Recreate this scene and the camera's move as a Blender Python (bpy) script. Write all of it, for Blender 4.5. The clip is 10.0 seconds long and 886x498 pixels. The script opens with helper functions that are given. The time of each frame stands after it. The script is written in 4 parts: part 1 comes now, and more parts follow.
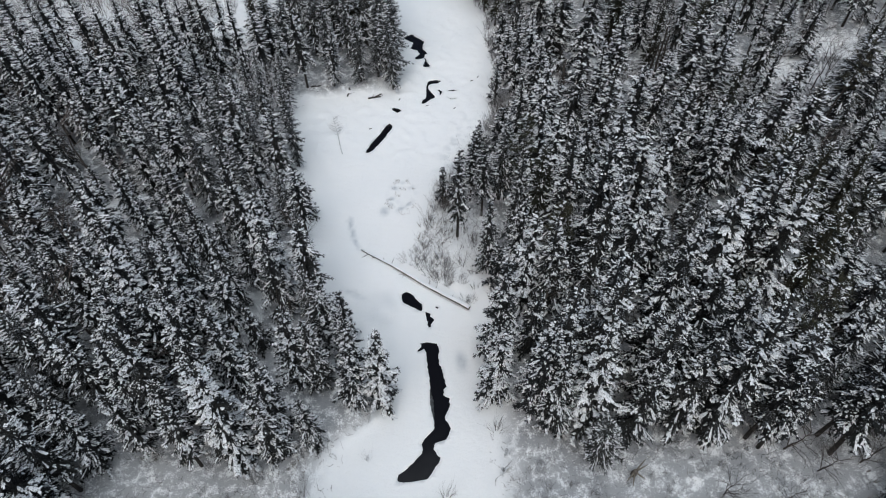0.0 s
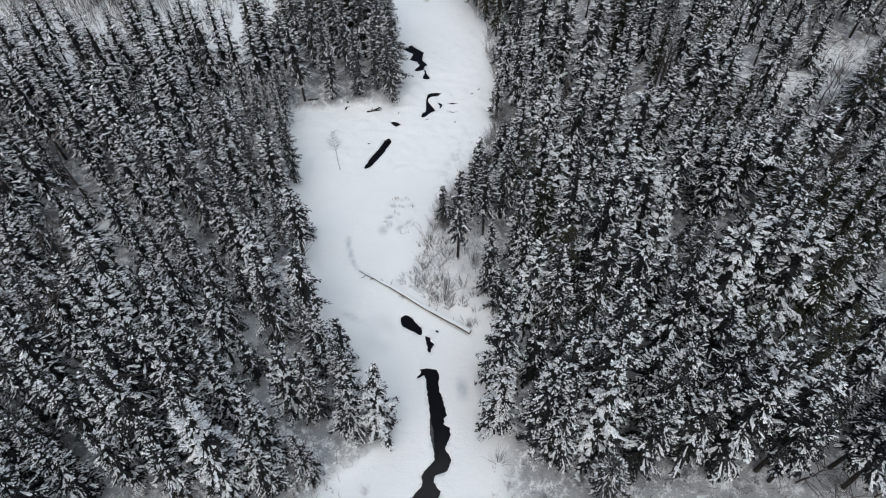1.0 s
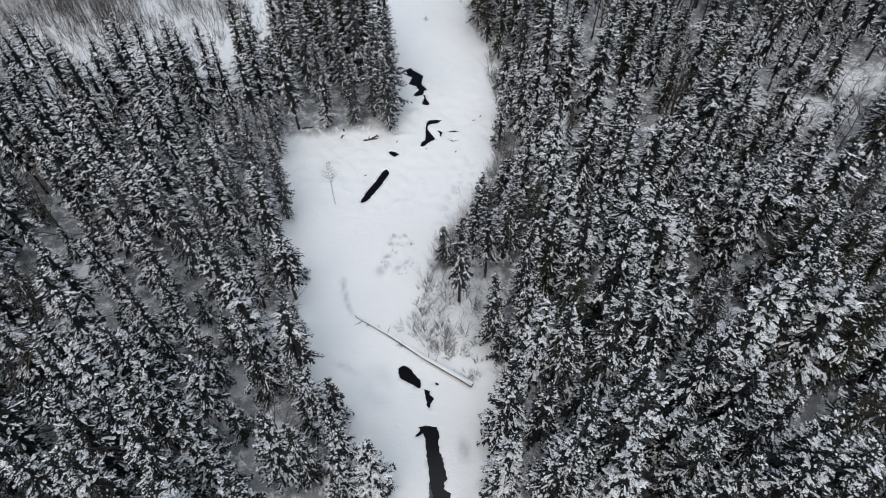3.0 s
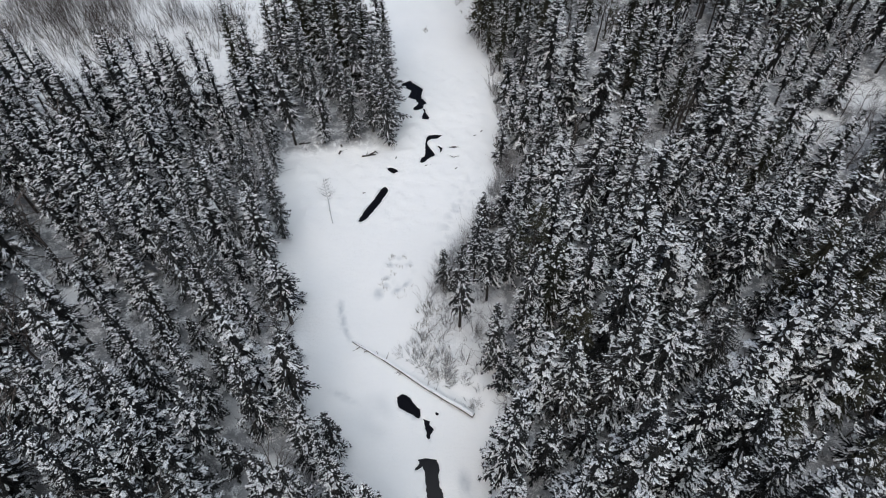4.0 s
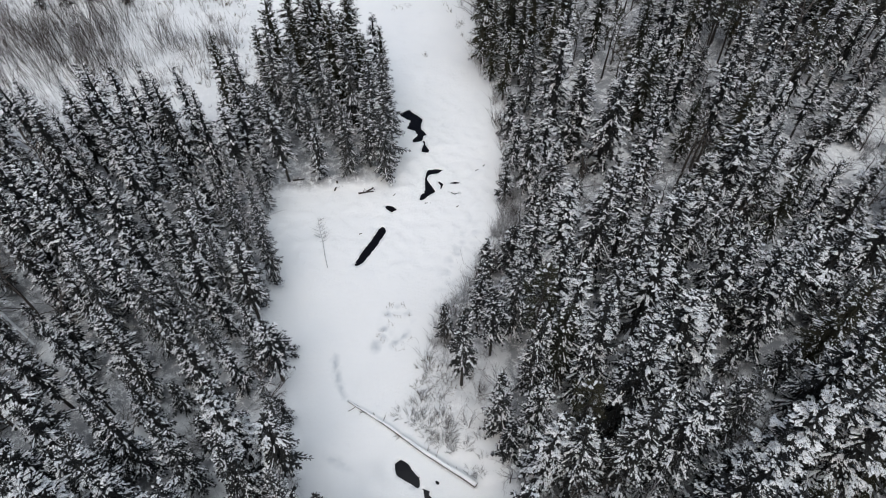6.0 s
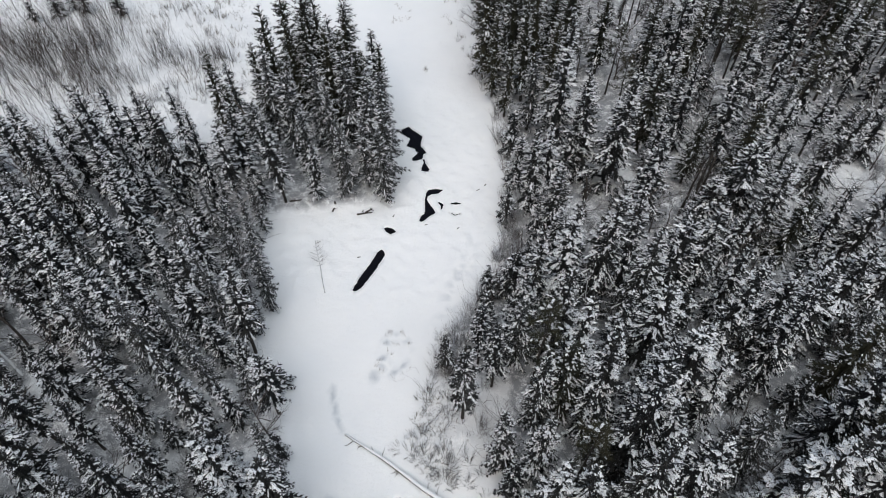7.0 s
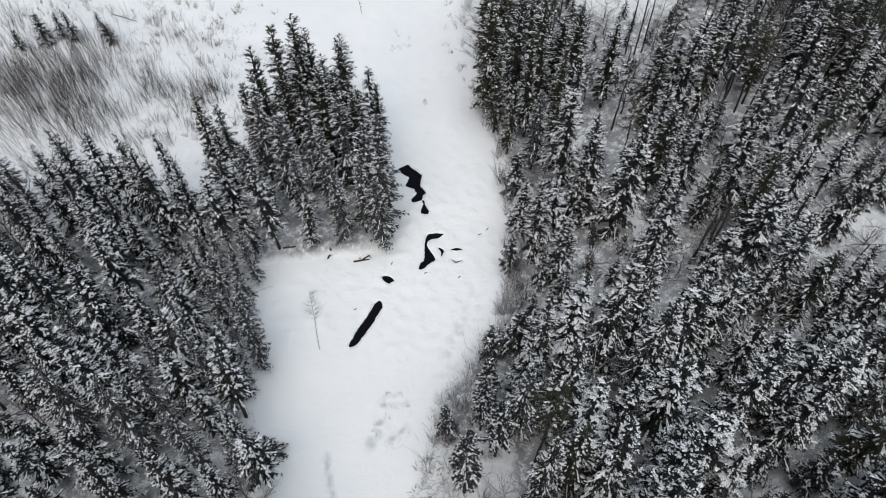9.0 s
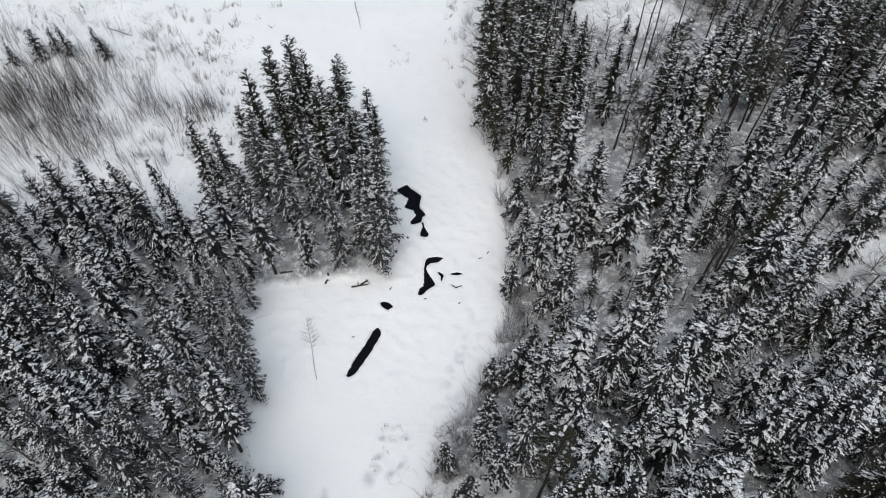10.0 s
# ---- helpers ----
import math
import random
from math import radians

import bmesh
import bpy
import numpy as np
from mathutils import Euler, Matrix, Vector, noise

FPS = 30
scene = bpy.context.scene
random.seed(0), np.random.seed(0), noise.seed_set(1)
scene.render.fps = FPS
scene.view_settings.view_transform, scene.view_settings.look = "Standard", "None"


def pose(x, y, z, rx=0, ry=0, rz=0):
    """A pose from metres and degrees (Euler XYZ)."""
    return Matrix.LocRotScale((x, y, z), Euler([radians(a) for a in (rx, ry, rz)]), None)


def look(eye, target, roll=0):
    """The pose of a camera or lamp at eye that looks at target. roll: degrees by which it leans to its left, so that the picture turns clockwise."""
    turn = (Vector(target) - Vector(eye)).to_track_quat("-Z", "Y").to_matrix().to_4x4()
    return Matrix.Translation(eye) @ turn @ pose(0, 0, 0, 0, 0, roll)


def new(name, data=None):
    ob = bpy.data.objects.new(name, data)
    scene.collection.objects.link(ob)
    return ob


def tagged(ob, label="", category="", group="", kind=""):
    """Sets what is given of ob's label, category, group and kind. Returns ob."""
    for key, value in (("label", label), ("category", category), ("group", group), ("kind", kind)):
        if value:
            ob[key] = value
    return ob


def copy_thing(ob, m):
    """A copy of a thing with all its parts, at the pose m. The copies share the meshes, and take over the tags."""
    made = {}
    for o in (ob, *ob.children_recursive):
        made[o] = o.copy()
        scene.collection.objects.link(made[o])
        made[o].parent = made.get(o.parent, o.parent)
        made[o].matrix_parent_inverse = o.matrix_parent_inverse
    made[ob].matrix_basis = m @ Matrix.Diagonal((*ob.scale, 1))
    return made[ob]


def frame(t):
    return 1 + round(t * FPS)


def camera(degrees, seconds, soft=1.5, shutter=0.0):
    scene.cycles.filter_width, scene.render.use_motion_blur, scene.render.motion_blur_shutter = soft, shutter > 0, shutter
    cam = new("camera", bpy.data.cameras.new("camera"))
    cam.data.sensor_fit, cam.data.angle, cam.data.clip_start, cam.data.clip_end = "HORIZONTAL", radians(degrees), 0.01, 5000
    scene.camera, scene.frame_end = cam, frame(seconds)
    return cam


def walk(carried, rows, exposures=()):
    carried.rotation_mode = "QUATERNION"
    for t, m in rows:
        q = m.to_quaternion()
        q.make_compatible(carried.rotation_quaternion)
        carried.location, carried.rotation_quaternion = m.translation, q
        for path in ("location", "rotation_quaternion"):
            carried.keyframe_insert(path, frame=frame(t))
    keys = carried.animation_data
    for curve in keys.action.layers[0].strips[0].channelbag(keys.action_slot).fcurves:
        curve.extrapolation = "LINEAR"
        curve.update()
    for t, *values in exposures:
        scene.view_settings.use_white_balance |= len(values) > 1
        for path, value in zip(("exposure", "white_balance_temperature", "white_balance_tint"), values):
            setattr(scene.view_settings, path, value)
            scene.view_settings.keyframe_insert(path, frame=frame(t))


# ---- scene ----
cam = camera(70.0, 10.0, soft=1.0)
PITCH = 90 - 50.84
# seconds, and the eye in metres: x to the right, y ahead, z above the river ice
ROWS = [
    (0.0, -0.001, 0.008, 44.988),
    (0.5, -0.014, 1.192, 45.008),
    (1.0, -0.022, 2.376, 45.012),
    (1.5, -0.028, 3.564, 45.008),
    (2.0, -0.033, 4.759, 44.999),
    (2.5, -0.037, 5.964, 44.991),
    (4.0, -0.059, 9.653, 45.010),
    (4.5, -0.070, 10.909, 45.043),
    (5.0, -0.083, 12.179, 45.093),
    (5.5, -0.099, 13.460, 45.164),
    (7.0, -0.150, 17.352, 45.514),
    (7.5, -0.166, 18.654, 45.681),
    (8.0, -0.179, 19.953, 45.873),
    (8.5, -0.188, 21.242, 46.091),
    (9.0, -0.191, 22.516, 46.334),
    (9.5, -0.185, 23.769, 46.602),
    (10.0, -0.168, 24.993, 46.892),
]
walk(cam, [(t, pose(x, y, z, PITCH, 0, 0)) for t, x, y, z in ROWS], exposures=((0.0, 0.24, 6280, 7.5), (5.0, 0.28, 6420, 9.5), (10.0, 0.34, 6520, 8.0)))

# ---- light: an overcast winter sky, a broad weak sun behind cloud ----
world = bpy.data.worlds.new("winter_sky")
scene.world = world
world.use_nodes = True
wn = world.node_tree.nodes
sky = wn.new("ShaderNodeTexSky")
sky.sky_type = "NISHITA"
sky.sun_disc = False
sky.sun_elevation = radians(50)
sky.sun_rotation = radians(200)
sky.dust_density = 4.0
sky.air_density = 1.0
sky.ozone_density = 1.0
wn["Background"].inputs["Strength"].default_value = 0.07
soften = wn.new("ShaderNodeHueSaturation")
soften.inputs["Saturation"].default_value = 1.0
world.node_tree.links.new(sky.outputs["Color"], soften.inputs["Color"])
world.node_tree.links.new(soften.outputs["Color"], wn["Background"].inputs["Color"])

sun = new("sun", bpy.data.lights.new("sun", "SUN"))
sun.data.energy = 1.5
sun.data.angle = radians(70)
sun.data.color = (0.925, 0.965, 0.99)
sun.matrix_basis = look((0, 0, 60), (-8, 14, 0))


# ---- materials ----
def material(name):
    mat = bpy.data.materials.new(name)
    mat.use_nodes = True
    tree = mat.node_tree
    return mat, tree.nodes, tree.links, tree.nodes["Principled BSDF"]


def ramp(nodes, stops):
    r = nodes.new("ShaderNodeValToRGB")
    while len(r.color_ramp.elements) < len(stops):
        r.color_ramp.elements.new(0.5)
    for e, (at, rgb) in zip(r.color_ramp.elements, stops):
        e.position, e.color = at, (*rgb, 1)
    return r


def noise_node(nodes, links, scale, detail=4.0, rough=0.55, coords="Object"):
    co = nodes.new("ShaderNodeTexCoord")
    n = nodes.new("ShaderNodeTexNoise")
    n.inputs["Scale"].default_value = scale
    n.inputs["Detail"].default_value = detail
    n.inputs["Roughness"].default_value = rough
    links.new(co.outputs[coords], n.inputs["Vector"])
    return n


def bump(nodes, links, height, bsdf, strength, distance):
    b = nodes.new("ShaderNodeBump")
    b.inputs["Strength"].default_value = strength
    b.inputs["Distance"].default_value = distance
    links.new(height, b.inputs["Height"])
    links.new(b.outputs["Normal"], bsdf.inputs["Normal"])
    return b


def mix(nodes, links, factor, a, b):
    m = nodes.new("ShaderNodeMix")
    m.data_type = "RGBA"
    for sock, val in ((m.inputs["Factor"], factor), (m.inputs["A"], a), (m.inputs["B"], b)):
        if isinstance(val, (tuple, float, int)):
            sock.default_value = (*val, 1) if isinstance(val, tuple) else val
        else:
            links.new(val, sock)
    return m.outputs["Result"]


def snow_ground_material():
    mat, nodes, links, bsdf = material("packed_snow")
    broad = noise_node(nodes, links, 0.12, 3)
    fine = noise_node(nodes, links, 2.2, 6, 0.62)
    grain = noise_node(nodes, links, 11.0, 5, 0.7)
    tone = ramp(nodes, [(0.3, (0.83, 0.842, 0.846)), (0.7, (0.875, 0.882, 0.882))])
    links.new(broad.outputs["Fac"], tone.inputs["Fac"])
    # needle, bark and twig litter, plus grey painted in for shade under the stands
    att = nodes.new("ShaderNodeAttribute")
    att.attribute_name = "litter_shade"
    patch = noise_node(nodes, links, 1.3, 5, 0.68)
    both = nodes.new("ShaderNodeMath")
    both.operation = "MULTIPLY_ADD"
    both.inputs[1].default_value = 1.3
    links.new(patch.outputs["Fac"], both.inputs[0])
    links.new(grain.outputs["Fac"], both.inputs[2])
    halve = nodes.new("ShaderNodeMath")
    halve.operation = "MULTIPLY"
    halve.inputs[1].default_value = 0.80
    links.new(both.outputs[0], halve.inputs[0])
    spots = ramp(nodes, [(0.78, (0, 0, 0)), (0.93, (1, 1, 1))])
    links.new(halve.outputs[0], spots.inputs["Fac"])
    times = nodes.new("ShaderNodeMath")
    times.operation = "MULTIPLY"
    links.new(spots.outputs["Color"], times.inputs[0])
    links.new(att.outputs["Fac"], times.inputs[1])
    # grey on the river snow: slush, and painted shade of drift and pits
    ice_tone = nodes.new("ShaderNodeAttribute")
    ice_tone.attribute_name = "slush_shade"
    base = mix(nodes, links, ice_tone.outputs["Fac"], tone.outputs["Color"], (0.42, 0.46, 0.50))
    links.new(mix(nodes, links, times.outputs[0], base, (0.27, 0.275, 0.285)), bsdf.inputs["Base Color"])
    bsdf.inputs["Roughness"].default_value = 0.7
    bsdf.inputs["Specular IOR Level"].default_value = 0.25
    add = nodes.new("ShaderNodeMath")
    add.operation = "MULTIPLY_ADD"
    add.inputs[1].default_value = 0.35
    links.new(grain.outputs["Fac"], add.inputs[0])
    links.new(fine.outputs["Fac"], add.inputs[2])
    bump(nodes, links, add.outputs[0], bsdf, 0.6, 0.14)
    return mat


def snow_load_material(name="clinging_snow", gaps=0.42):
    """Snow caught on boughs, broken here and there by the needles that poke through it."""
    mat, nodes, links, bsdf = material(name)
    n = noise_node(nodes, links, 13.0, 4, 0.7)
    geo = nodes.new("ShaderNodeNewGeometry")
    tone = ramp(nodes, [(0.0, (0.66, 0.68, 0.71)), (0.3, (0.86, 0.88, 0.90)), (1.0, (0.93, 0.945, 0.96))])
    links.new(geo.outputs["Random Per Island"], tone.inputs["Fac"])
    if gaps:
        hole = ramp(nodes, [(gaps - 0.04, (0, 0, 0)), (gaps + 0.06, (1, 1, 1))])
        links.new(n.outputs["Fac"], hole.inputs["Fac"])
        links.new(mix(nodes, links, hole.outputs["Color"], (0.045, 0.048, 0.038), tone.outputs["Color"]), bsdf.inputs["Base Color"])
    else:
        links.new(tone.outputs["Color"], bsdf.inputs["Base Color"])
    bsdf.inputs["Roughness"].default_value = 0.8
    bsdf.inputs["Specular IOR Level"].default_value = 0.2
    bump(nodes, links, n.outputs["Fac"], bsdf, 0.7, 0.1)
    return mat


def needle_material(name, dark, light, frost, share):
    """Needle sprays: each spray its own tone, a share of them rimed."""
    mat, nodes, links, bsdf = material(name)
    geo = nodes.new("ShaderNodeNewGeometry")
    info = nodes.new("ShaderNodeObjectInfo")
    body = mix(nodes, links, info.outputs["Random"], dark, light)
    n = noise_node(nodes, links, 17.0, 4, 0.7)
    spot = ramp(nodes, [(0.54, (0, 0, 0)), (0.60, (1, 1, 1))])
    links.new(n.outputs["Fac"], spot.inputs["Fac"])
    rime = ramp(nodes, [(max(0.0, 1 - share - 0.2), (0.07, 0.07, 0.07)), (min(1.0, 1 - share + 0.2), (1, 1, 1))])
    links.new(geo.outputs["Random Per Island"], rime.inputs["Fac"])
    both = nodes.new("ShaderNodeMath")
    both.operation = "MULTIPLY"
    links.new(spot.outputs["Color"], both.inputs[0])
    links.new(rime.outputs["Color"], both.inputs[1])
    links.new(mix(nodes, links, both.outputs[0], body, frost), bsdf.inputs["Base Color"])
    bsdf.inputs["Roughness"].default_value = 0.75
    bsdf.inputs["Specular IOR Level"].default_value = 0.2
    return mat


def bark_material(name, dark, light, scale=6.0):
    mat, nodes, links, bsdf = material(name)
    n = noise_node(nodes, links, scale, 6, 0.65)
    tone = ramp(nodes, [(0.3, dark), (0.7, light)])
    links.new(n.outputs["Fac"], tone.inputs["Fac"])
    links.new(tone.outputs["Color"], bsdf.inputs["Base Color"])
    bsdf.inputs["Roughness"].default_value = 0.9
    bsdf.inputs["Specular IOR Level"].default_value = 0.2
    bump(nodes, links, n.outputs["Fac"], bsdf, 0.7, 0.05)
    return mat


def water_material():
    mat, nodes, links, bsdf = material("open_water")
    bsdf.inputs["Base Color"].default_value = (0.006, 0.006, 0.008, 1)
    bsdf.inputs["Roughness"].default_value = 0.12
    bsdf.inputs["IOR"].default_value = 1.33
    bsdf.inputs["Specular IOR Level"].default_value = 0.3
    n = noise_node(nodes, links, 1.5, 4)
    bump(nodes, links, n.outputs["Fac"], bsdf, 0.15, 0.03)
    return mat


SNOW = snow_ground_material()
LOAD = snow_load_material()
CAP = snow_load_material("snow_cap", 0)
NEEDLE = needle_material("spruce_needles", (0.008, 0.009, 0.009), (0.018, 0.018, 0.016), (0.44, 0.46, 0.50), 0.24)
RIME = needle_material("rimed_spruce_needles", (0.014, 0.015, 0.013), (0.030, 0.030, 0.027), (0.52, 0.54, 0.57), 0.52)
PINE = needle_material("pine_needles", (0.020, 0.021, 0.010), (0.040, 0.034, 0.017), (0.40, 0.42, 0.45), 0.12)
OLIVE = needle_material("olive_spruce_needles", (0.013, 0.014, 0.008), (0.030, 0.028, 0.015), (0.42, 0.44, 0.46), 0.22)
BARK = bark_material("spruce_bark", (0.022, 0.019, 0.017), (0.075, 0.066, 0.058))
TWIG = bark_material("bare_twigs", (0.045, 0.037, 0.034), (0.12, 0.103, 0.094), 3.0)
RIMED = bark_material("rimed_twigs", (0.16, 0.15, 0.145), (0.48, 0.48, 0.49), 2.0)
FROST = bark_material("frosted_branch", (0.30, 0.30, 0.30), (0.74, 0.75, 0.76), 3.0)
DEAD = bark_material("weathered_wood", (0.05, 0.042, 0.035), (0.20, 0.175, 0.15), 5.0)
STRAW = bark_material("dry_stalks", (0.10, 0.085, 0.065), (0.30, 0.27, 0.22), 3.0)
WATER = water_material()
ICE = bark_material("new_ice", (0.018, 0.019, 0.021), (0.10, 0.105, 0.11), 2.5)


# ---- mesh tools ----
def mesh_object(name, verts, faces, mat, smooth=False):
    me = bpy.data.meshes.new(name)
    me.from_pydata([tuple(v) for v in verts], [], faces)
    me.materials.append(mat)
    if smooth:
        me.shade_smooth()
    me.update()
    return new(name, me)


def part(name, pieces, mat, parent, label="", smooth=False):
    verts, faces = pieces
    ob = mesh_object(name, verts, faces, mat, smooth)
    ob.parent = parent
    if label:
        ob["label"] = label
    return ob


class Pieces:
    """Collects small pieces of geometry into one mesh."""

    def __init__(self):
        self.v, self.f = [], []

    def tube(self, path, radii, sides=5, cap=True):
        at = len(self.v)
        n = len(path)
        for i, (p, r) in enumerate(zip(path, radii)):
            a = path[max(i - 1, 0)]
            b = path[min(i + 1, n - 1)]
            d = Vector(b) - Vector(a)
            d = d.normalized() if d.length > 1e-6 else Vector((0, 0, 1))
            u = d.cross(Vector((0, 0, 1)) if abs(d.z) < 0.9 else Vector((1, 0, 0))).normalized()
            w = d.cross(u)
            for k in range(sides):
                th = 2 * math.pi * k / sides
                self.v.append(Vector(p) + r * (math.cos(th) * u + math.sin(th) * w))
        for i in range(n - 1):
            for k in range(sides):
                k2 = (k + 1) % sides
                self.f.append((at + i * sides + k, at + i * sides + k2, at + (i + 1) * sides + k2, at + (i + 1) * sides + k))
        if cap:
            self.f.append(tuple(at + (n - 1) * sides + k for k in range(sides)))
            self.f.append(tuple(at + k for k in reversed(range(sides))))

    def spray(self, p, d, side, length, width, sag):
        """One needle spray: three narrow blades spread like fingers."""
        down = Vector((0, 0, -sag))
        for turn, k in ((0.0, 1.0), (0.42, 0.78), (-0.42, 0.72)):
            at = len(self.v)
            v = d + side * turn
            w = (side - d * turn) * (width * 0.5)
            q = p + d * (length * (0.0 if turn == 0 else 0.22))
            self.v += [q + w, q + v * (length * k) + down, q - w]
            self.f.append((at, at + 1, at + 2))

    def blade(self, p, mid, tip, side, w):
        """One flat spray of needles, widest in the middle."""
        at = len(self.v)
        self.v += [p, mid + side * w, tip, mid - side * w]
        self.f.append((at, at + 1, at + 2, at + 3))

    def pad(self, c, d, side, a, b, h, rng, round_edge=True):
        """One dab of snow lying on a spray, lumpy and uneven."""
        at = len(self.v)
        j = rng.uniform
        rim = ((1.0, 0.15), (0.55, 0.95), (-0.5, 0.8), (-1.0, -0.1), (-0.45, -0.85), (0.6, -0.9)) if round_edge else ((1.0, 0.2), (-0.2, 1.0), (-1.0, -0.2), (0.2, -1.0))
        n = len(rim)
        for x, y in rim:
            self.v.append(c + d * (a * x * j(0.6, 1.3)) + side * (b * y * j(0.5, 1.45)))
        self.v.append(c + Vector((0, 0, h)) + side * j(-0.3, 0.3) * b + d * j(-0.3, 0.3) * a)
        self.f += [(at + k, at + (k + 1) % n, at + n) for k in range(n)]

    def finger(self, path, side, w, rng):
        """A long ridge of snow lying along a bough, thickest near its tip."""
        at = len(self.v)
        n = len(path)
        for i, p in enumerate(path):
            k = (0.35, 0.9, 1.1)[i] * rng.uniform(0.8, 1.25)
            off = side * rng.uniform(-0.25, 0.25) * w
            self.v += [p + off + side * w * k, p + off + Vector((0, 0, w * 0.85 * k)), p + off - side * w * k]
        end = path[-1] + (path[-1] - path[-2]) * 0.25
        self.v.append(end - Vector((0, 0, w * 0.3)))
        for i in range(n - 1):
            a, b = at + 3 * i, at + 3 * i + 3
            self.f += [(a, b, b + 1, a + 1), (a + 1, b + 1, b + 2, a + 2)]
        b, e = at + 3 * n - 3, at + 3 * n
        self.f += [(b, e, b + 1), (b + 1, e, b + 2)]

    @property
    def mesh(self):
        return self.v, self.f


def wobble_path(base, top, steps, sway, rng):
    out = []
    for i in range(steps + 1):
        s = i / steps
        p = Vector(base).lerp(Vector(top), s)
        out.append(p + Vector((rng.uniform(-sway, sway), rng.uniform(-sway, sway), 0)) * (s * (1.2 - s)))
    return out


def repeat(ob, m):
    """A copy of a thing at the pose and scale m, whatever the first one's own scale."""
    return copy_thing(ob, m @ Matrix.Diagonal((*(1 / v for v in ob.scale), 1)))


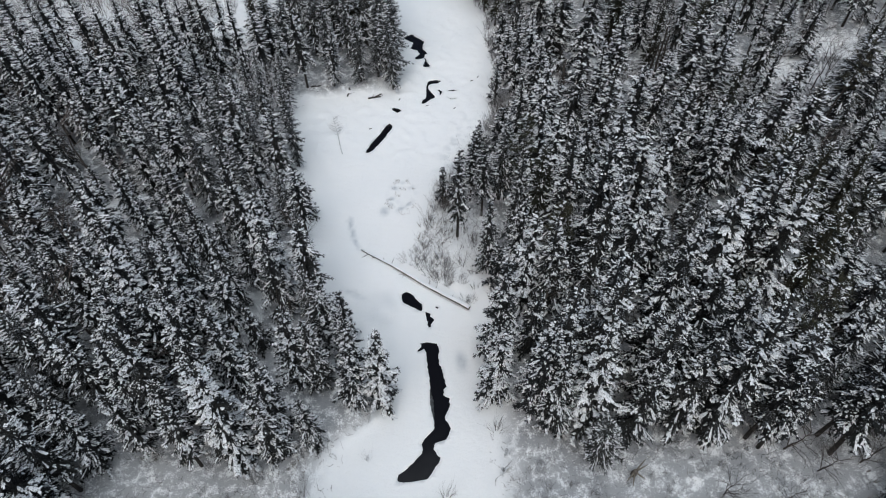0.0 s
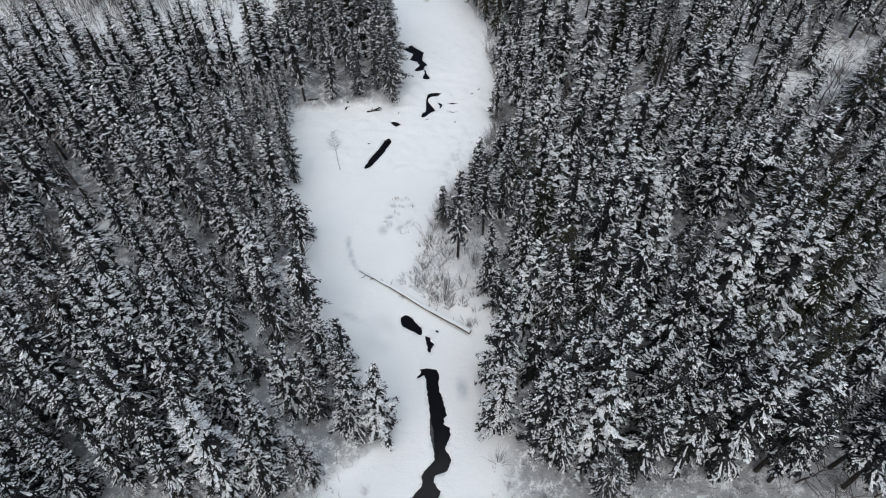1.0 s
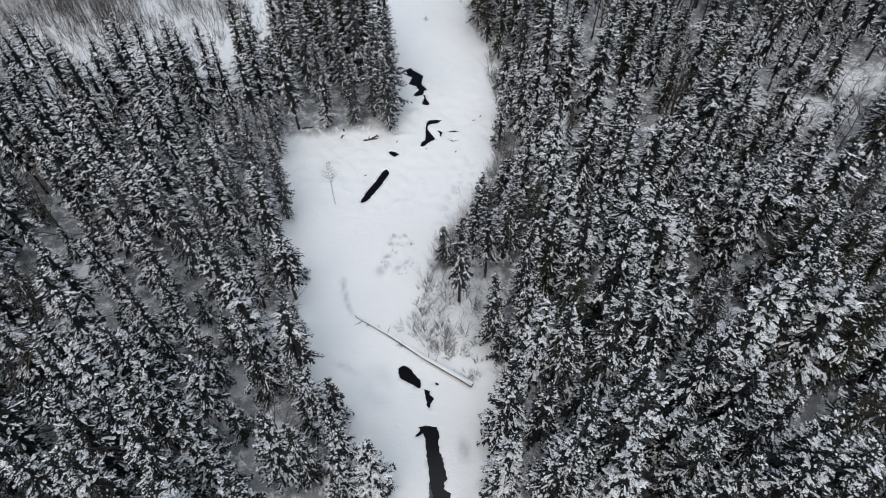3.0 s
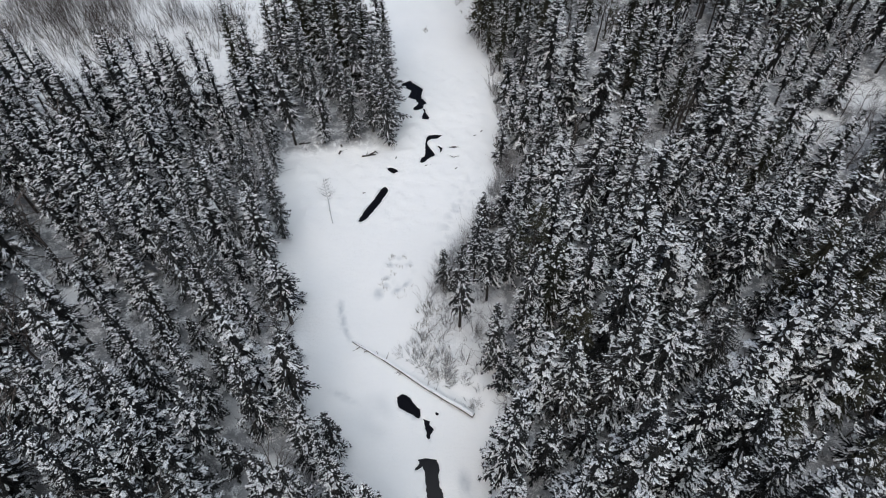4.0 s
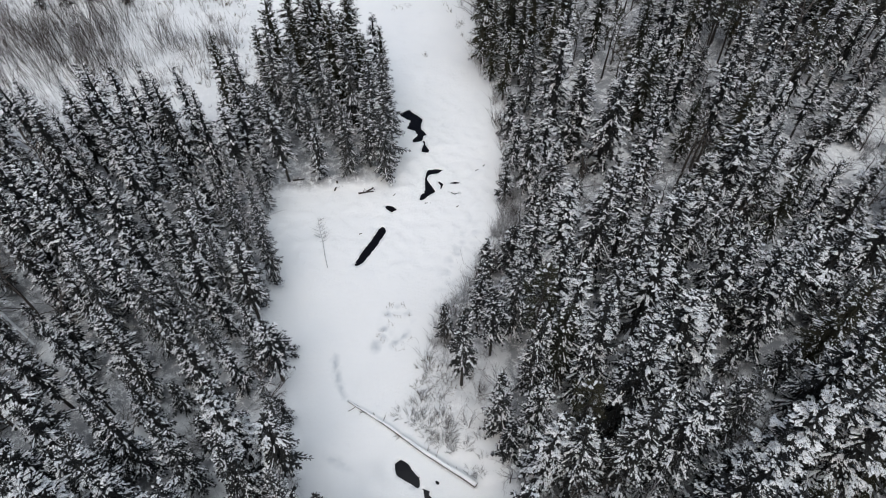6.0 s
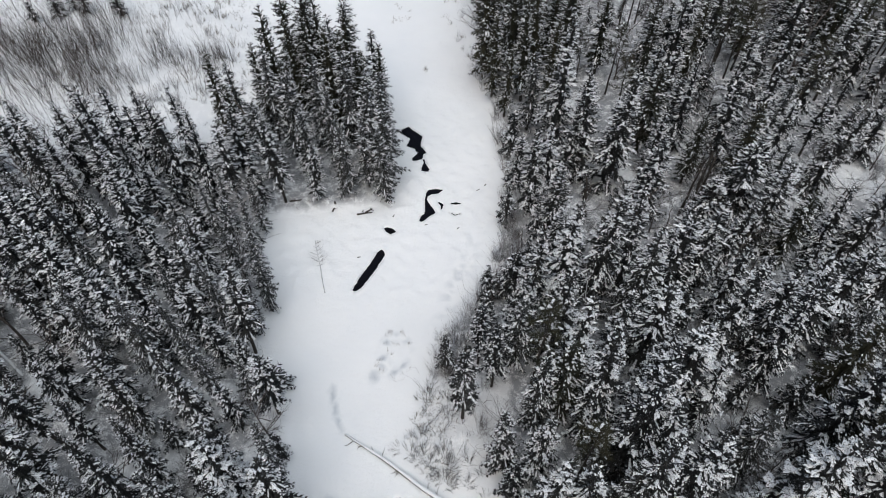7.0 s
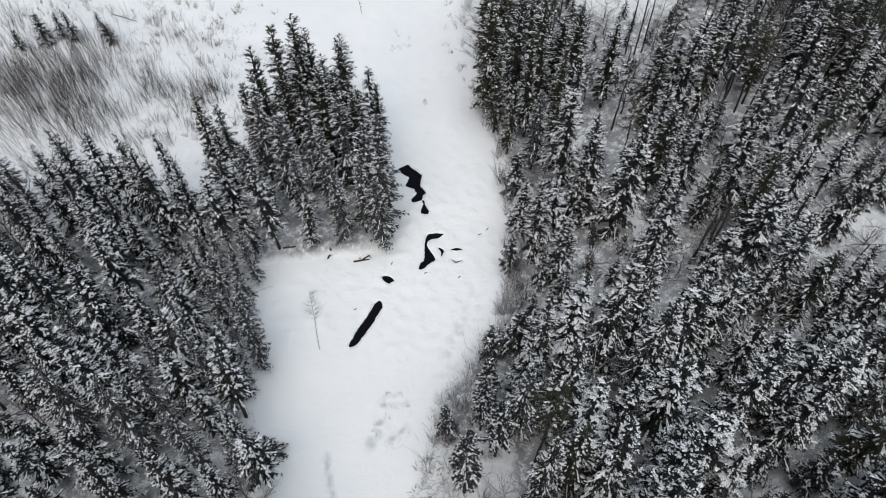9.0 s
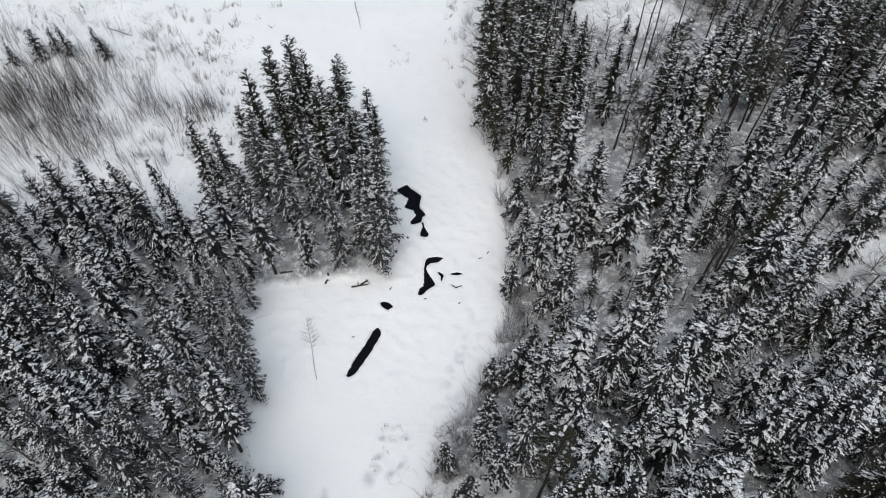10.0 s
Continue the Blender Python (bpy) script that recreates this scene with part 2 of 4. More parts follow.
# ---- trees ----
def spruce(seed, height=12.0, radius=1.6, clear=0.12, gap=0.55, load=1.0, taper=0.8, boughs=5, step=0.36, clump=1.0, needles=None, label="", name="spruce_tree", droop=1.0):
    """A spruce of drooping boughs: paired branchlets along each bough, with rounded clumps of snow lying on them."""
    rng = random.Random(seed)
    radius *= rng.uniform(0.9, 1.1)
    taper *= rng.uniform(0.88, 1.15)
    trunk, crown, snow = Pieces(), Pieces(), Pieces()
    r0 = 0.010 * height + 0.03
    path = wobble_path((0, 0, -0.3), (0, 0, height), 7, 0.14, rng)
    trunk.tube(path, [r0 * (1 - 0.93 * i / 7) for i in range(8)], 6)
    up = Vector((0, 0, 1))
    # dead snags on the bare part of the stem
    for _ in range(int(clear * 40)):
        z = rng.uniform(0.12, max(clear, 0.15)) * height
        th = rng.uniform(0, 6.283)
        out = Vector((math.cos(th), math.sin(th), -0.25))
        q = Vector((0, 0, z))
        trunk.tube([q, q + out * rng.uniform(0.4, 0.9)], [0.022, 0.006], 3, False)
    # a thin ragged dark spindle, added to stand for the crown's shaded inside
    rings, sides = 6, 6
    at = len(crown.v)
    for i in range(rings):
        u = i / (rings - 1)
        for k in range(sides):
            r = radius * ((1 - u) ** taper * 0.95 + 0.02) * min(1.0, 0.62 + 2.0 * u) * rng.uniform(0.14, 0.34)
            th = 6.283 * (k + rng.uniform(-0.3, 0.3)) / sides
            crown.v.append(Vector((r * math.cos(th), r * math.sin(th), height * (clear + (0.96 - clear) * u) - r * 0.6)))
    for i in range(rings - 1):
        for k in range(sides):
            crown.f.append((at + i * sides + k, at + i * sides + (k + 1) % sides, at + (i + 1) * sides + (k + 1) % sides, at + (i + 1) * sides + k))
    turn = rng.uniform(0, 6.28)
    lobes = [rng.uniform(0.72, 1.25) for _ in range(9)]
    h = clear * height
    while h < height * 0.985:
        u = (h - clear * height) / (height * (1 - clear))
        reach = radius * ((1 - u) ** taper * 0.96 + 0.05) * min(1.0, 0.66 + 2.0 * u)
        turn += 0.9
        for k in range(boughs if u < 0.85 else max(3, boughs - 1)):
            if rng.random() < 0.08:
                continue
            th = turn + 6.283 * k / boughs + rng.uniform(-0.45, 0.45)
            length = reach * rng.uniform(0.62, 1.12) * lobes[int(th * 1.1 + h * 0.7) % 9]
            d = Vector((math.cos(th), math.sin(th), 0))
            side = Vector((-d.y, d.x, 0))
            slope = (-0.30 * droop + 0.85 * u ** 1.3) + rng.uniform(-0.14, 0.14)
            bend = 0.42 * droop * (1 - 0.8 * u)
            z0 = h + rng.uniform(-0.34, 0.34)

            def on(q):
                return Vector((0, 0, z0 + length * (slope * q - bend * q * q + 0.14 * q ** 3))) + d * (length * q)

            # how much snow this bough still holds
            held = load * rng.choice((0.25, 0.7, 0.95, 1.0, 1.05)) * (0.75 if u > 0.92 else 1.0)
            big = clump * rng.choice((0.7, 0.85, 1.0, 1.15, 1.4))
            crown.blade(on(0.05), on(0.55), on(1.04), side, 0.06 + 0.05 * length)
            pairs = max(1, int(length / step + rng.uniform(0.2, 0.8)))
            for i in range(pairs):
                q = 0.24 + 0.70 * (i + rng.uniform(0.25, 0.75)) / pairs
                fall = (on(min(q + 0.08, 1.0)) - on(q - 0.08)).normalized()
                for sgn in (-1, 1):
                    ll = min(0.55, 0.17 + 0.28 * length * (1.08 - q)) * rng.uniform(0.7, 1.25)
                    dd = (fall * rng.uniform(0.6, 1.0) + side * sgn * rng.uniform(0.45, 0.8) - up * rng.uniform(0.05, 0.5) * droop * (1 - 0.5 * u)).normalized()
                    ss = dd.cross(up).normalized()
                    p = on(q)
                    crown.blade(p, p + dd * ll * 0.5 + up * 0.03, p + dd * ll * 1.2, ss, 0.04 + 0.10 * ll)
                    if step < 0.4:
                        fork = (dd + ss * rng.choice((-0.7, 0.7)) - up * rng.uniform(0.0, 0.3)).normalized()
                        crown.blade(p + dd * ll * 0.35, p + dd * ll * 0.35 + fork * ll * 0.35, p + dd * ll * 0.35 + fork * ll * 0.85, fork.cross(up).normalized(), 0.03 + 0.07 * ll)
                    for reach_out in (rng.uniform(0.25, 0.55), rng.uniform(0.65, 0.95))[0 if step < 0.4 else 1:]:
                        if rng.random() < held * (0.22 + 0.55 * q + 0.12 * reach_out):
                            c = p + dd * ll * reach_out + up * 0.045 + ss * rng.uniform(-0.06, 0.06)
                            wide = (0.036 + 0.048 * ll) * big * rng.uniform(0.55, 1.45)
                            lie = (dd + ss * rng.uniform(-0.5, 0.5)).normalized()
                            snow.pad(c, lie, lie.cross(up).normalized(), wide * rng.uniform(1.2, 2.6), wide, wide * 1.1, rng, False)
            if rng.random() < held * 0.8 and length > 0.55:
                snow.finger([on(0.50) + up * 0.05, on(0.68) + up * 0.06, on(0.86) + up * 0.05], side, rng.uniform(0.045, 0.075) * big, rng)
            if rng.random() < held * 0.95 and length > 0.3:
                c = on(rng.uniform(0.82, 0.98)) + up * 0.05
                dd = (on(1.0) - on(0.7)).normalized()
                snow.pad(c, dd, side, rng.uniform(0.09, 0.18) * big, rng.uniform(0.045, 0.075) * big, 0.075 * big, rng)
        h += gap * (1.0 - 0.40 * u) * rng.uniform(0.75, 1.25)
    root = tagged(new(name), label, "spruce tree", name.replace("_", " ") + "s of the snowy forest")
    part("trunk", trunk.mesh, BARK, root, smooth=True)
    tagged(part("crown", crown.mesh, needles or NEEDLE, root), kind="stuff")
    tagged(part("snow_load", snow.mesh, LOAD, root, "clinging white snow", smooth=True), kind="stuff")
    return root


def pine(seed, height=13.0, radius=1.5, clear=0.5, load=0.14, label=""):
    """A pine: bare stem below, an uneven crown of needle tufts above."""
    rng = random.Random(seed)
    trunk, crown, snow = Pieces(), Pieces(), Pieces()
    r0 = 0.007 * height + 0.02
    path = wobble_path((0, 0, -0.3), (0, 0, height), 8, 0.25, rng)
    trunk.tube(path, [r0 * (1 - 0.9 * i / 8) for i in range(9)], 6)
    up = Vector((0, 0, 1))
    for b in range(30):
        u = (b + rng.random()) / 30
        z = height * (clear + (1 - clear) * u * 0.98)
        th = b * 2.4 + rng.uniform(-0.4, 0.4)
        length = radius * (1 - u) ** 0.6 * rng.uniform(0.5, 1.15) + 0.12
        d = Vector((math.cos(th), math.sin(th), 0.1 + 0.5 * u)).normalized()
        base = Vector((0, 0, z))
        trunk.tube([base, base + d * length * 0.8], [0.03, 0.01], 3, False)
        for k in range(3):
            c = base + d * length * rng.uniform(0.45, 1.0)
            for m in range(5):
                dd = Vector((rng.uniform(-1, 1), rng.uniform(-1, 1), rng.uniform(-0.2, 0.8))).normalized()
                ss = dd.cross(up).normalized() if abs(dd.z) < 0.98 else Vector((1, 0, 0))
                crown.spray(c, dd, ss, rng.uniform(0.25, 0.48), rng.uniform(0.025, 0.05), 0.0)
            if rng.random() < load:
                dd = Vector((rng.uniform(-1, 1), rng.uniform(-1, 1), 0)).normalized()
                snow.pad(c + up * 0.12, dd, Vector((-dd.y, dd.x, 0)), rng.uniform(0.12, 0.26), rng.uniform(0.07, 0.12), rng.uniform(0.04, 0.08), rng)
    root = tagged(new("pine_tree"), label, "pine tree", "pines of the snowy forest")
    part("trunk", trunk.mesh, BARK, root, smooth=True)
    tagged(part("crown", crown.mesh, PINE, root), kind="stuff")
    tagged(part("snow_load", snow.mesh, LOAD, root, "clinging white snow", smooth=True), kind="stuff")
    return root


def branching(pieces, rng, p, d, length, radius, depth, sides=3, spread=0.6):
    """A bare limb that forks."""
    path, q, v = [p], p.copy(), d.copy()
    steps = 3 if depth > 0 else 1
    for i in range(steps):
        v = (v + Vector((rng.uniform(-1, 1), rng.uniform(-1, 1), rng.uniform(-0.3, 0.6))) * 0.16).normalized()
        q = q + v * length / steps
        path.append(q.copy())
    pieces.tube(path, [radius * (1 - 0.6 * i / steps) for i in range(steps + 1)], sides, False)
    if depth <= 0:
        return
    for k in range(3 if depth > 1 else 4):
        s = path[1 + (k % steps)]
        nd = (v + Vector((rng.uniform(-1, 1), rng.uniform(-1, 1), rng.uniform(-0.4, 0.6))) * spread).normalized()
        branching(pieces, rng, s, nd, length * rng.uniform(0.5, 0.72), radius * 0.5, depth - 1, 3, spread)


def bare_tree(seed, height=9.0, mat=None, label=""):
    rng = random.Random(seed)
    trunk, limbs = Pieces(), Pieces()
    path = wobble_path((0, 0, -0.3), (0.3, 0.2, height * 0.8), 6, 0.35, rng)
    trunk.tube(path, [0.11 * (1 - 0.8 * i / 6) for i in range(7)], 5)
    for k in range(12):
        i = rng.randint(1, 6)
        th = rng.uniform(0, 6.283)
        d = Vector((math.cos(th), math.sin(th), rng.uniform(0.5, 1.3))).normalized()
        branching(limbs, rng, path[i].copy(), d, height * rng.uniform(0.18, 0.32), 0.05, 2)
    root = tagged(new("bare_tree"), label, "bare tree", "leafless trees of the forest")
    part("trunk", trunk.mesh, TWIG, root, smooth=True)
    tagged(part("crown", limbs.mesh, mat or TWIG, root, "bare forked twigs"), kind="stuff")
    return root


def shrub(seed, height=2.2, stems=26, spread=0.55, mat=None, label="", name="bare_shrub", root=0.35, thick=0.017):
    """A clump of leafless stems from one root."""
    rng = random.Random(seed)
    out = Pieces()
    for k in range(stems):
        th = rng.uniform(0, 6.283)
        lean = rng.uniform(0.05, spread)
        d = Vector((math.cos(th) * lean, math.sin(th) * lean, 1)).normalized()
        r = root * math.sqrt(rng.random())
        p = Vector((math.cos(th) * r, math.sin(th) * r, -0.15))
        branching(out, rng, p, d, height * rng.uniform(0.6, 1.05), thick, 1, 3, 0.4)
    ob = mesh_object(name, *out.mesh, mat or TWIG)
    return tagged(ob, label, "shrub", "leafless shrubs on the snow")


# ---- lie of the land ----
LEFT_Y = (-40, 14.8, 17.6, 20.2, 22.6, 27, 30, 32.5, 37.3, 41.6, 45, 49, 57, 58.4, 60.0, 68.5, 73.6, 79.3, 86, 92, 96, 104, 200)
LEFT_X = (-8, -7.3, -7.0, -3.6, -4.2, -7.2, -8.8, -10, -11, -12.8, -14.4, -14.2, -16.4, -17.4, -5.8, -4.3, -4.8, -5.6, -8, -14, -30, -45, -45)
RIGHT_Y = (-40, 14.8, 22, 27, 30, 32, 34, 36, 38, 41.6, 45, 47, 51.7, 57.8, 62.9, 68, 73.6, 81.7, 90, 97, 108, 200)
RIGHT_X = (3.5, 3.0, 2.9, 2.8, 2.4, 0.8, -1.6, -2.8, -2.6, -2.2, -1.5, 0.2, 3.2, 4.7, 6.2, 5.6, 4.8, 3.2, 1.6, 0.3, 1.1, 4)


def bank(x, y):
    """Metres outside the ice, 0 on it."""
    return max(np.interp(y, LEFT_Y, LEFT_X) - x, x - np.interp(y, RIGHT_Y, RIGHT_X), 0.0)


def smooth(a, b, v):
    s = min(max((v - a) / (b - a), 0.0), 1.0)
    return s * s * (3 - 2 * s)


# clearings: centre, half-width, half-depth
CLEARINGS = (
    (17.2, 62.2, 3.0, 2.0), (25.6, 66.8, 2.4, 2.4), (34.6, 61.2, 3.4, 3.0), (40, 62, 4.5, 2.4), (47, 67.3, 4.5, 2.6), (24, 103, 8, 5), (35.8, 92, 1.6, 5),
    (33.8, 53.4, 1.8, 2.4), (34.6, 32.6, 2.2, 2.2), (23.0, 36.2, 1.6, 2.2), (22.0, 29.6, 1.6, 1.2), (10.6, 28.8, 1.5, 1.5), (24.4, 49.2, 1.4, 1.8), (10.2, 41.8, 1.1, 1.1), (14.8, 73.6, 1.4, 2.4),
    (-30.6, 40.0, 1.5, 2.2), (-22.2, 33.2, 1.3, 1.2), (-18.6, 34.0, 1.5, 1.3), (-15.8, 30.2, 1.3, 1.2), (-13.2, 34.6, 1.4, 1.4), (-17.2, 39.0, 1.4, 1.5), (-24.6, 48.4, 1.2, 1.4),
    (-22.6, 56.2, 1.2, 1.4), (-25.4, 60.0, 1.0, 1.2), (-21.4, 65.8, 2.2, 1.8), (-37, 61.4, 1.4, 2.6), (3.4, 31.8, 1.8, 1.8), (-12.6, 25.8, 0.9, 0.9),
)


def clearing_height_cap(x, y):
    """Tree height limit round a clearing, rising outward, so the camera sees its ground."""
    near = 99.0
    for cx, cy, rx, ry in CLEARINGS:
        k = math.hypot((x - cx) / rx, (y - cy) / ry)
        near = min(near, (k - 1) * min(rx, ry))
    return 4.0 + 2.2 * max(0.0, near)


def open_snow(x, y):
    if y < 16.6 + 0.6 * math.sin(x * 0.5) and x < 0 and x > -24:
        return True
    if x > 0 and y < 17.2 + 0.8 * math.sin(x * 0.4) and x < 24:
        return True
    if x > 23 and y < 19.0 and x < 33:
        return True
    edge = np.interp(x, (-60, -44, -36, -30, -24, -20, -15, -10, -6), (62, 64.5, 65.5, 64, 64.5, 72, 76.5, 76, 75))
    if x < -4 and y > edge:
        return True
    if y > 95 and x < 9 or (y > 84 and x < 4):
        return True
    return any(((x - cx) / rx) ** 2 + ((y - cy) / ry) ** 2 < 1 for cx, cy, rx, ry in CLEARINGS)


def land(x, y):
    d = bank(x, y)
    rise = 0.85 * smooth(0, 3.2, d) * (1 - smooth(78, 90, y) * (1 - smooth(-10, -3, x))) + 0.35 * smooth(4, 14, d)
    rough = 0.10 * noise.noise((x * 0.35, y * 0.35, 1.0)) + 0.05 * noise.noise((x * 0.9, y * 0.9, 4.0))
    far = 2.0 * smooth(60, 400, math.hypot(x, y - 60)) * (1 + noise.noise((x * 0.01, y * 0.01, 7.0)))
    hump = 0.30 * noise.noise((x * 0.55, y * 0.55, 9.0)) * smooth(0.3, 2.5, d)
    z = rise + hump + far + rough * (0.6 + 0.5 * smooth(0, 2, d))
    field = smooth(70, 76, y) * (1 - smooth(-22, -14, x)) * (1 - smooth(115, 130, y))
    z += field * (0.22 * noise.noise((x * 0.5, y * 0.5, 21.0)) + 0.12 * noise.noise((x * 1.9, y * 1.9, 23.0)))
    # a curved drift on the ice, two hollows, and trodden marks
    z -= 0.16 * math.exp(-((x + 8.9 - 0.05 * (40.5 - y) ** 2 - 0.12 * (40.5 - y)) / 0.22) ** 2) * smooth(36.2, 37.2, y) * (1 - smooth(40.2, 41.2, y))
    z -= 0.30 * math.exp(-(((x - 1.5) / 0.45) ** 2 + ((y - 25) / 0.7) ** 2))
    z -= 0.16 * math.exp(-(((x + 7.8) / 0.9) ** 2 + ((y - 31.7 + 0.4 * (x + 7.8)) / 0.28) ** 2))
    z += 0.35 * noise.noise((x * 1.4, y * 1.4, 12.0)) * math.exp(-(((x + 4.6) / 1.6) ** 2 + ((y - 43.2) / 2.2) ** 2))
    z += 0.22 * noise.noise((x * 1.1, y * 1.1, 15.0)) * smooth(46, 50, y) * (1 - smooth(0, 0.5, d))
    return max(z, -0.03)


def slush_shade(x, y):
    """Slushy and thin snow on the ice, with shade of drift and pits painted in."""
    arc = math.exp(-((x + 8.9 - 0.05 * (40.5 - y) ** 2 - 0.12 * (40.5 - y)) / 0.16) ** 2) * smooth(36.2, 37.4, y) * (1 - smooth(40.0, 41.0, y))
    patch = math.exp(-(((x - 1.5) / 0.4) ** 2 + ((y - 25 + 0.6 * (x - 1.5)) / 0.75) ** 2))
    curl = math.exp(-(((x + 7.8) / 0.9) ** 2 + ((y - 31.7 + 0.5 * (x + 7.8)) / 0.22) ** 2))
    thin = math.exp(-(((x + 5.4) / 1.7) ** 4 + ((y - 30.0) / 2.0) ** 4)) * (0.5 + 0.8 * noise.noise((x * 0.7, y * 0.7, 41.0)))
    ring = abs(math.hypot((x + 4.1) / 1.0, (y - 43.4) / 1.7) - 1.0)
    pits = smooth(-0.05, 0.3, noise.noise((x * 1.5, y * 1.5, 51.0))) * (math.exp(-(ring / 0.28) ** 2) + 0.5 * math.exp(-(((x - 1.0 - 0.3 * (y - 50)) / 1.0) ** 2 + ((y - 50.5) / 5.0) ** 2)))
    pits += math.exp(-(((x + 5.7) / 0.3) ** 2 + ((y - 41.3) / 0.45) ** 2))
    return min(1.0, max(0.0, 0.85 * pits + 0.7 * arc + 0.8 * patch + 0.5 * curl + 0.35 * thin))


# open water: outlines traced in the camera's view, as a spine with half-widths
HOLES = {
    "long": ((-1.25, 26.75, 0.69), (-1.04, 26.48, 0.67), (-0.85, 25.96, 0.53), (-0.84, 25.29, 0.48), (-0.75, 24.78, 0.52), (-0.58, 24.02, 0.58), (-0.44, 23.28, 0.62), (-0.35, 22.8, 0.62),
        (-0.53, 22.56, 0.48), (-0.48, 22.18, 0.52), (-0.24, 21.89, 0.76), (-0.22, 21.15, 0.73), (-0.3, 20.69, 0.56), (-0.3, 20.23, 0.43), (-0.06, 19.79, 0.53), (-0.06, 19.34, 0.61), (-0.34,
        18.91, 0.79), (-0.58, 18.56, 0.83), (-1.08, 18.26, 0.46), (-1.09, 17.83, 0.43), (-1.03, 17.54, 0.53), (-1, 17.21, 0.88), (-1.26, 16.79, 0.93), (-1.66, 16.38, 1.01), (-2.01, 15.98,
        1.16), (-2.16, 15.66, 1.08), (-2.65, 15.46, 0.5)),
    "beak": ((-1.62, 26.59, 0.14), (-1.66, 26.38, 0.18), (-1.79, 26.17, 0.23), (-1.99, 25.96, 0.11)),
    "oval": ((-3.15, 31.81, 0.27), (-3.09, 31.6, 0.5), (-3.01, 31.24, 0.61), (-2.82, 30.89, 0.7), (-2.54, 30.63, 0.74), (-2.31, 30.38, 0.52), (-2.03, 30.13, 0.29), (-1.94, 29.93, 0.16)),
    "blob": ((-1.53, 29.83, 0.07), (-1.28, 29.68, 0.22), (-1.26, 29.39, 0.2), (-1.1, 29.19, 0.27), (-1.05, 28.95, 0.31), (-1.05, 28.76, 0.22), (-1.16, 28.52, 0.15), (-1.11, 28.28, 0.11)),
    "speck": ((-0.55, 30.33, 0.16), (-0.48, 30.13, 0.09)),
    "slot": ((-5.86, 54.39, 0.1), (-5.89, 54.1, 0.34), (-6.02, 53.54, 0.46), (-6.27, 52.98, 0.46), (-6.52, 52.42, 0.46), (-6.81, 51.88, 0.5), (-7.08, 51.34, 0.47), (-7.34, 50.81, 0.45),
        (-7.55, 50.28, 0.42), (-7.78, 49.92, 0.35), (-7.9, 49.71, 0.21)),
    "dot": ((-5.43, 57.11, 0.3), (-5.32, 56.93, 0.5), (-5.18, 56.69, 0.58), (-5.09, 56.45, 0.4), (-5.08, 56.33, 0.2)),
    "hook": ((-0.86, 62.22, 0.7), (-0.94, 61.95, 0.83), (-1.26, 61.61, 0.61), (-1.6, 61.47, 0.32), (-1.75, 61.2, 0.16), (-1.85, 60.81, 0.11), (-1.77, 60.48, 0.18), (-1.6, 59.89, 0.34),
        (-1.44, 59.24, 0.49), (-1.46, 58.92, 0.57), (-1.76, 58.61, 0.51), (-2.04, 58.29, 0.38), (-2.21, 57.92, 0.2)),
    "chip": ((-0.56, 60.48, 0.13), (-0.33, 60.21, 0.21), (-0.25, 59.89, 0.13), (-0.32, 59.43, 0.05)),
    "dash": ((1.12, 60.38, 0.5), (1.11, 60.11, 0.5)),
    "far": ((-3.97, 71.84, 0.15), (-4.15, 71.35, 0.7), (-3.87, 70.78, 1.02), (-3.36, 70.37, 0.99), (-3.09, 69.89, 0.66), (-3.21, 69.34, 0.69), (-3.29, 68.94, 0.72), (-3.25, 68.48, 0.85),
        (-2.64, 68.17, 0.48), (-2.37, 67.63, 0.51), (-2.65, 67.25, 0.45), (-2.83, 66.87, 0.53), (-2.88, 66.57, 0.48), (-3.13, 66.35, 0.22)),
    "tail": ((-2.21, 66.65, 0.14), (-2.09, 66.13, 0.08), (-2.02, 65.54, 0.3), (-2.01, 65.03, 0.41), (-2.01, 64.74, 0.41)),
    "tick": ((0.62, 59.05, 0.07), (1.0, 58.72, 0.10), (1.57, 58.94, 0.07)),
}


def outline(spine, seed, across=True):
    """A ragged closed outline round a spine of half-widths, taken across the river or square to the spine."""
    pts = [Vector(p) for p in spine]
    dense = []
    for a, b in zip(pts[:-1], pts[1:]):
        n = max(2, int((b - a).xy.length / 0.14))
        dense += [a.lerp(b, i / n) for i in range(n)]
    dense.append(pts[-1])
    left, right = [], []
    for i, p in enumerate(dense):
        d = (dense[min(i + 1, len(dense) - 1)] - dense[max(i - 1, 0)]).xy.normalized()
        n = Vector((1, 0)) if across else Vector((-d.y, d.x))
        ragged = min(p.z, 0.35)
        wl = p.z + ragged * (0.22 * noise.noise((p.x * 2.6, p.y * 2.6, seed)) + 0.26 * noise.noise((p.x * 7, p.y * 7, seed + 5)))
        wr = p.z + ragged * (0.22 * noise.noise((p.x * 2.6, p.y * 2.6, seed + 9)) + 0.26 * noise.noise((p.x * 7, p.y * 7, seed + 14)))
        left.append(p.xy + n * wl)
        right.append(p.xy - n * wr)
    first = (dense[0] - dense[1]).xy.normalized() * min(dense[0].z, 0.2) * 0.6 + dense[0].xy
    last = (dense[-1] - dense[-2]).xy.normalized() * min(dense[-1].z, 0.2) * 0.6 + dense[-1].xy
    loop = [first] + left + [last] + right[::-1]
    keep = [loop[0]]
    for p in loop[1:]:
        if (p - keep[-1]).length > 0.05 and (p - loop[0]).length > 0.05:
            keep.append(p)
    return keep


